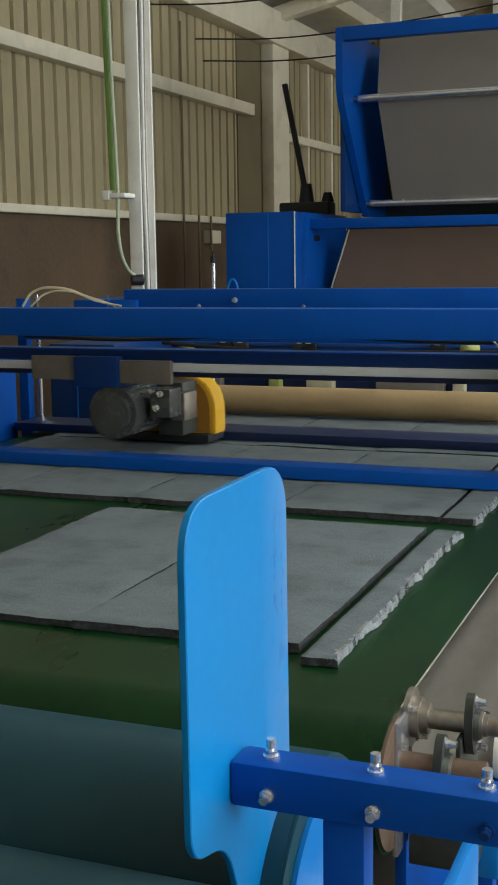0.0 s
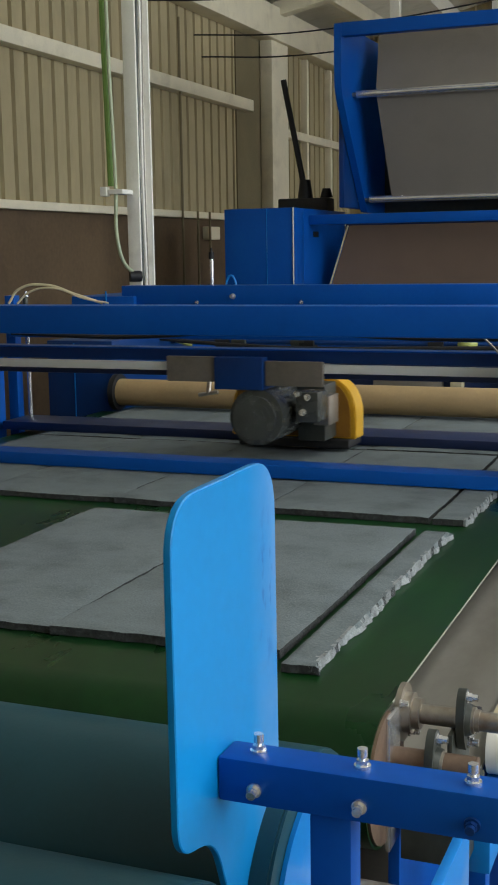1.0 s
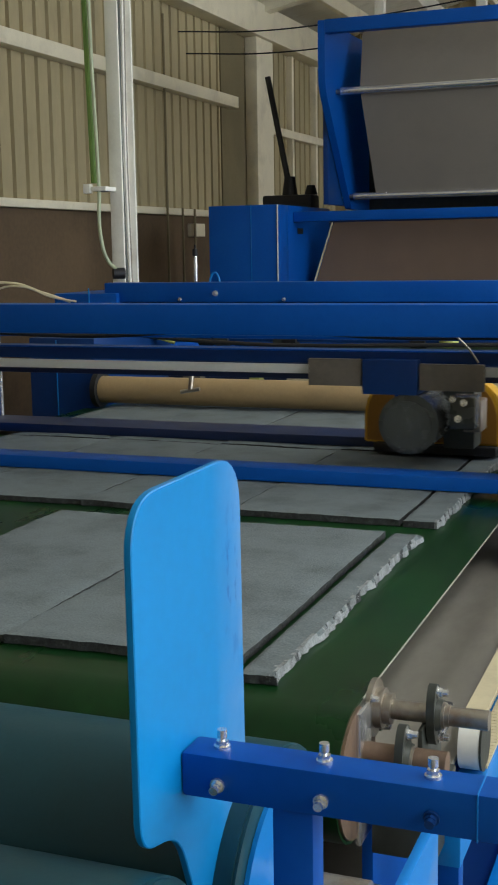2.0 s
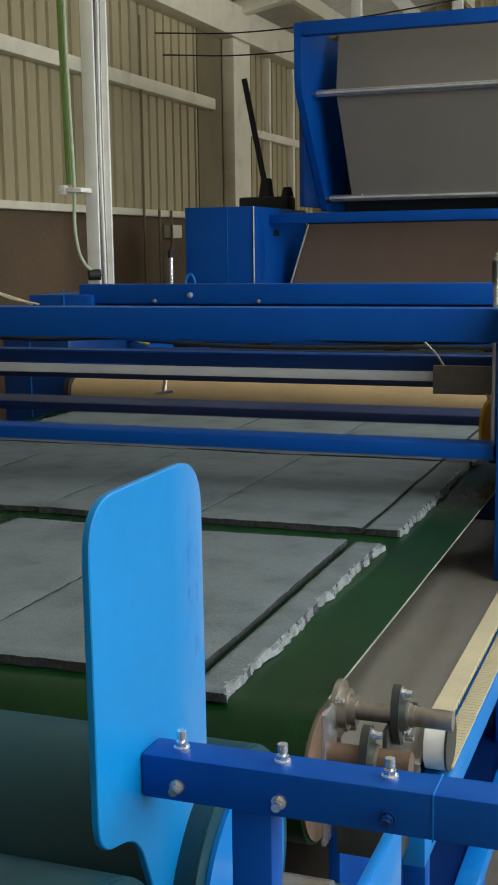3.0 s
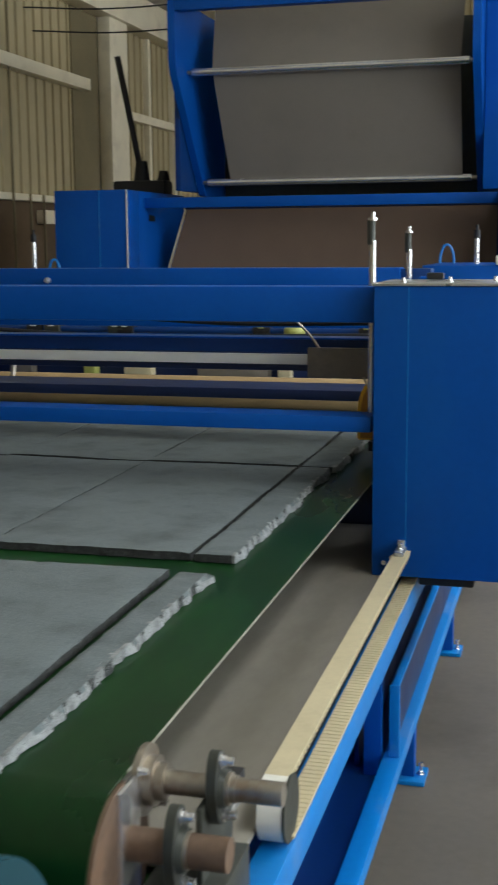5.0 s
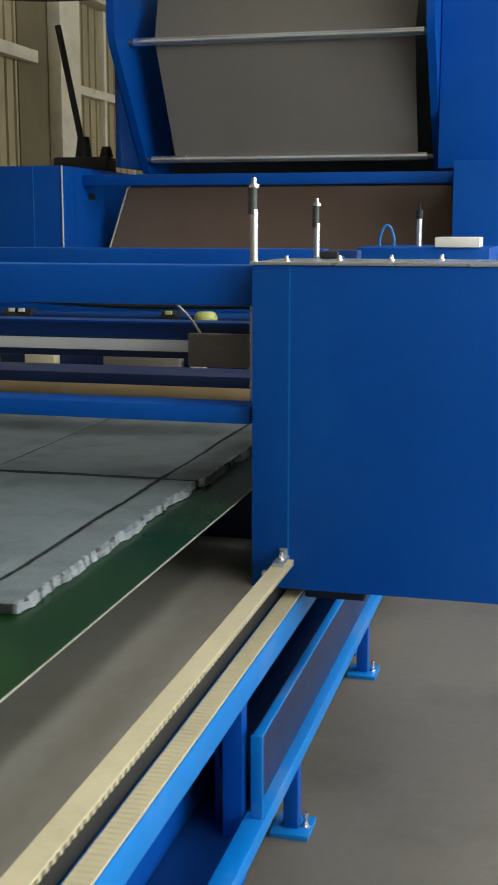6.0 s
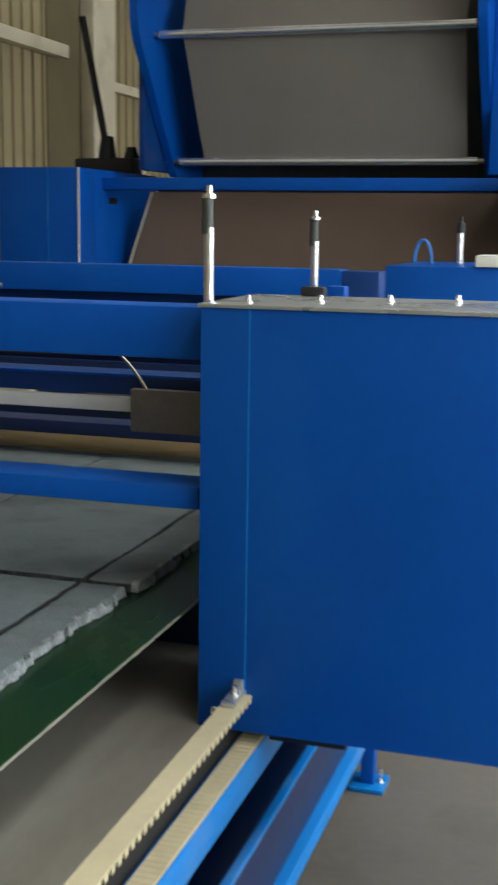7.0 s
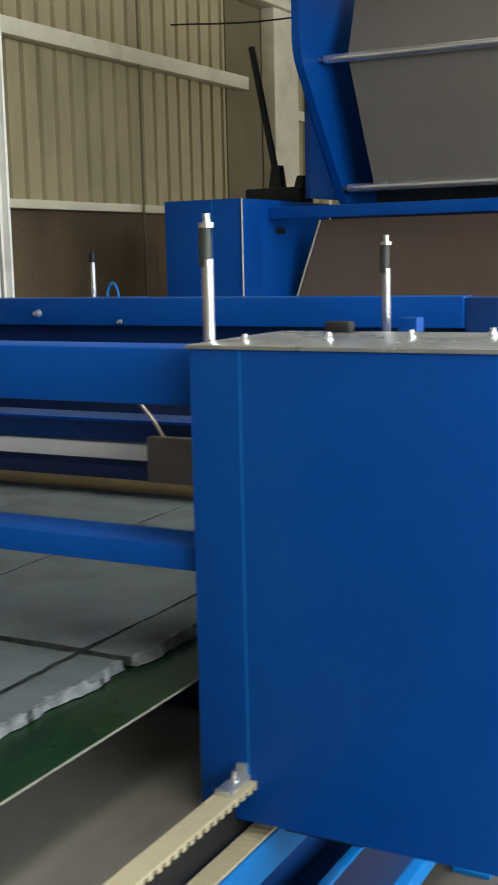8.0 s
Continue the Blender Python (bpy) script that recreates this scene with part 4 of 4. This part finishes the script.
def sheet(left, x1, pts, mat, name, label):
    bm = bmesh.new()
    lo = [(y, z) for y, z in pts]
    n = len(lo)
    for s in range(24):
        for i in range(n - 1):
            u, w = (left[0] + (left[1] - left[0]) * (i + k) / (n - 1) for k in (0, 1))
            a, b, c, d = u + (x1 - u) * s / 24, u + (x1 - u) * (s + 1) / 24, w + (x1 - w) * (s + 1) / 24, w + (x1 - w) * s / 24
            def at(x, p, k):
                return (x, p[0] + k + 0.006 * noise.noise((x * 2.0, p[1] * 3.0, 5)), p[1])
            for k, flip in ((0.0, False), (0.006, True)):
                q = [bm.verts.new(at(a, lo[i], k)), bm.verts.new(at(b, lo[i], k)), bm.verts.new(at(c, lo[i + 1], k)), bm.verts.new(at(d, lo[i + 1], k))]
                bm.faces.new(q[::-1] if flip else q)
    bmesh.ops.remove_doubles(bm, verts=bm.verts, dist=0.0005)
    return part(name, bm, mat, lm, label)


fine = [(8.55 + 0.30 * k / 10, 2.56 - 0.73 * k / 10) for k in range(11)]
sheet((-2.37, -2.33), -0.70, fine, WEB, "web_sheet", "grey nonwoven web hanging between rollers")
sheet((-2.43, -2.37), -0.70, [(8.85 - 0.30 * k / 8, 3.05 - 0.49 * k / 8) for k in range(9)], WEB, "web_sheet", "grey nonwoven web running over the upper roller")
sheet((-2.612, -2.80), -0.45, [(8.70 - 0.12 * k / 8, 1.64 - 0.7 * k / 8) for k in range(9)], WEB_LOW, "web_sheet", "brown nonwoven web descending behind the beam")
for y, z in ((8.52, 2.55), (8.85, 1.83), (8.86, 3.05)):
    r = part("web_roller", rods(((-2.50, y, z), (-0.64, y, z), 0.026)), STEEL, lm, "bright steel web roller")
    part("roller_stub", rods(((-2.60, y, z), (-2.50, y, z), 0.014), ((-0.64, y, z), (-0.55, y, z), 0.014)), STEEL_DULL, r)
part("web_selvedge", rods(((-2.622, 8.690, 1.64), (-2.81, 8.565, 0.94), 0.007), seg=8), CREAM, lm, "pale edge of the web")

lev = thing("lever_clamp", "black clamp with a long leaning lever on the machine column", "lever")
bm = solid((-3.25, -2.85, 8.9, 9.1, 1.745, 1.86), bevel=0.02)
rod(bm, (-3.05, 8.98, 1.86), (-3.05, 8.98, 2.0), 0.06, 0.04)
rod(bm, (-2.88, 8.98, 1.86), (-2.88, 8.98, 1.93), 0.05, 0.03)
part("clamp_body", bm, BLACK, lev)
part("lever_bar", rods(((-3.06, 8.98, 1.95), (-3.22, 8.98, 2.75), 0.022)), BLACK, lev)
part("clamp_plinth", solid((-3.35, -2.905, 8.7, 9.4, 1.4, 1.745), bevel=0.004), BLUE, lev)


# ---- what moves ----
def motions():
    drift = [(0.0, 0.293), (0.5, 0.268), (1.0, 0.236), (1.5, 0.203), (3.0, 0.103), (3.5, 0.068), (4.0, 0.046), (4.5, 0.028), (5.0, 0.0), (5.5, -0.028), (6.3, -0.068), (7.0, -0.077), (8.0, -0.1)]
    for mat in MATS:
        walk(mat, [(t, pose(0, d, 0)) for t, d in drift])
    travel = [(0.0, 0.016), (0.5, -0.01), (1.0, -0.043), (1.5, -0.074), (3.0, -0.172), (3.5, -0.171), (4.0, -0.122), (4.5, -0.078), (5.0, 0.0), (5.2, 0.037), (6.0, 0.13), (6.5, 0.14), (7.0, 0.15), (7.5, 0.157), (8.0, 0.164)]
    walk(cut, [(t, pose(0, d, 0)) for t, d in travel])
    lift = [(0.0, 0.0), (2.75, 0.0), (2.9, 0.055), (3.0, 0.105), (3.12, 0.138), (5.2, 0.140), (6.3, 0.152), (8.0, 0.158)]
    walk(FRONT_BAR, [(t, pose(0, 0, d)) for t, d in lift])
    walk(REAR_BAR, [(t, pose(0, 0, d * 0.92)) for t, d in lift])
    run = [(0.0, -2.063), (0.5, -1.808), (1.0, -1.546), (1.5, -1.280), (2.2, -0.900), (2.6, -0.640), (2.75, -0.570), (8.0, -0.570)]
    walk(saw, [(t, pose(x, 0, 0)) for t, x in run])


motions()
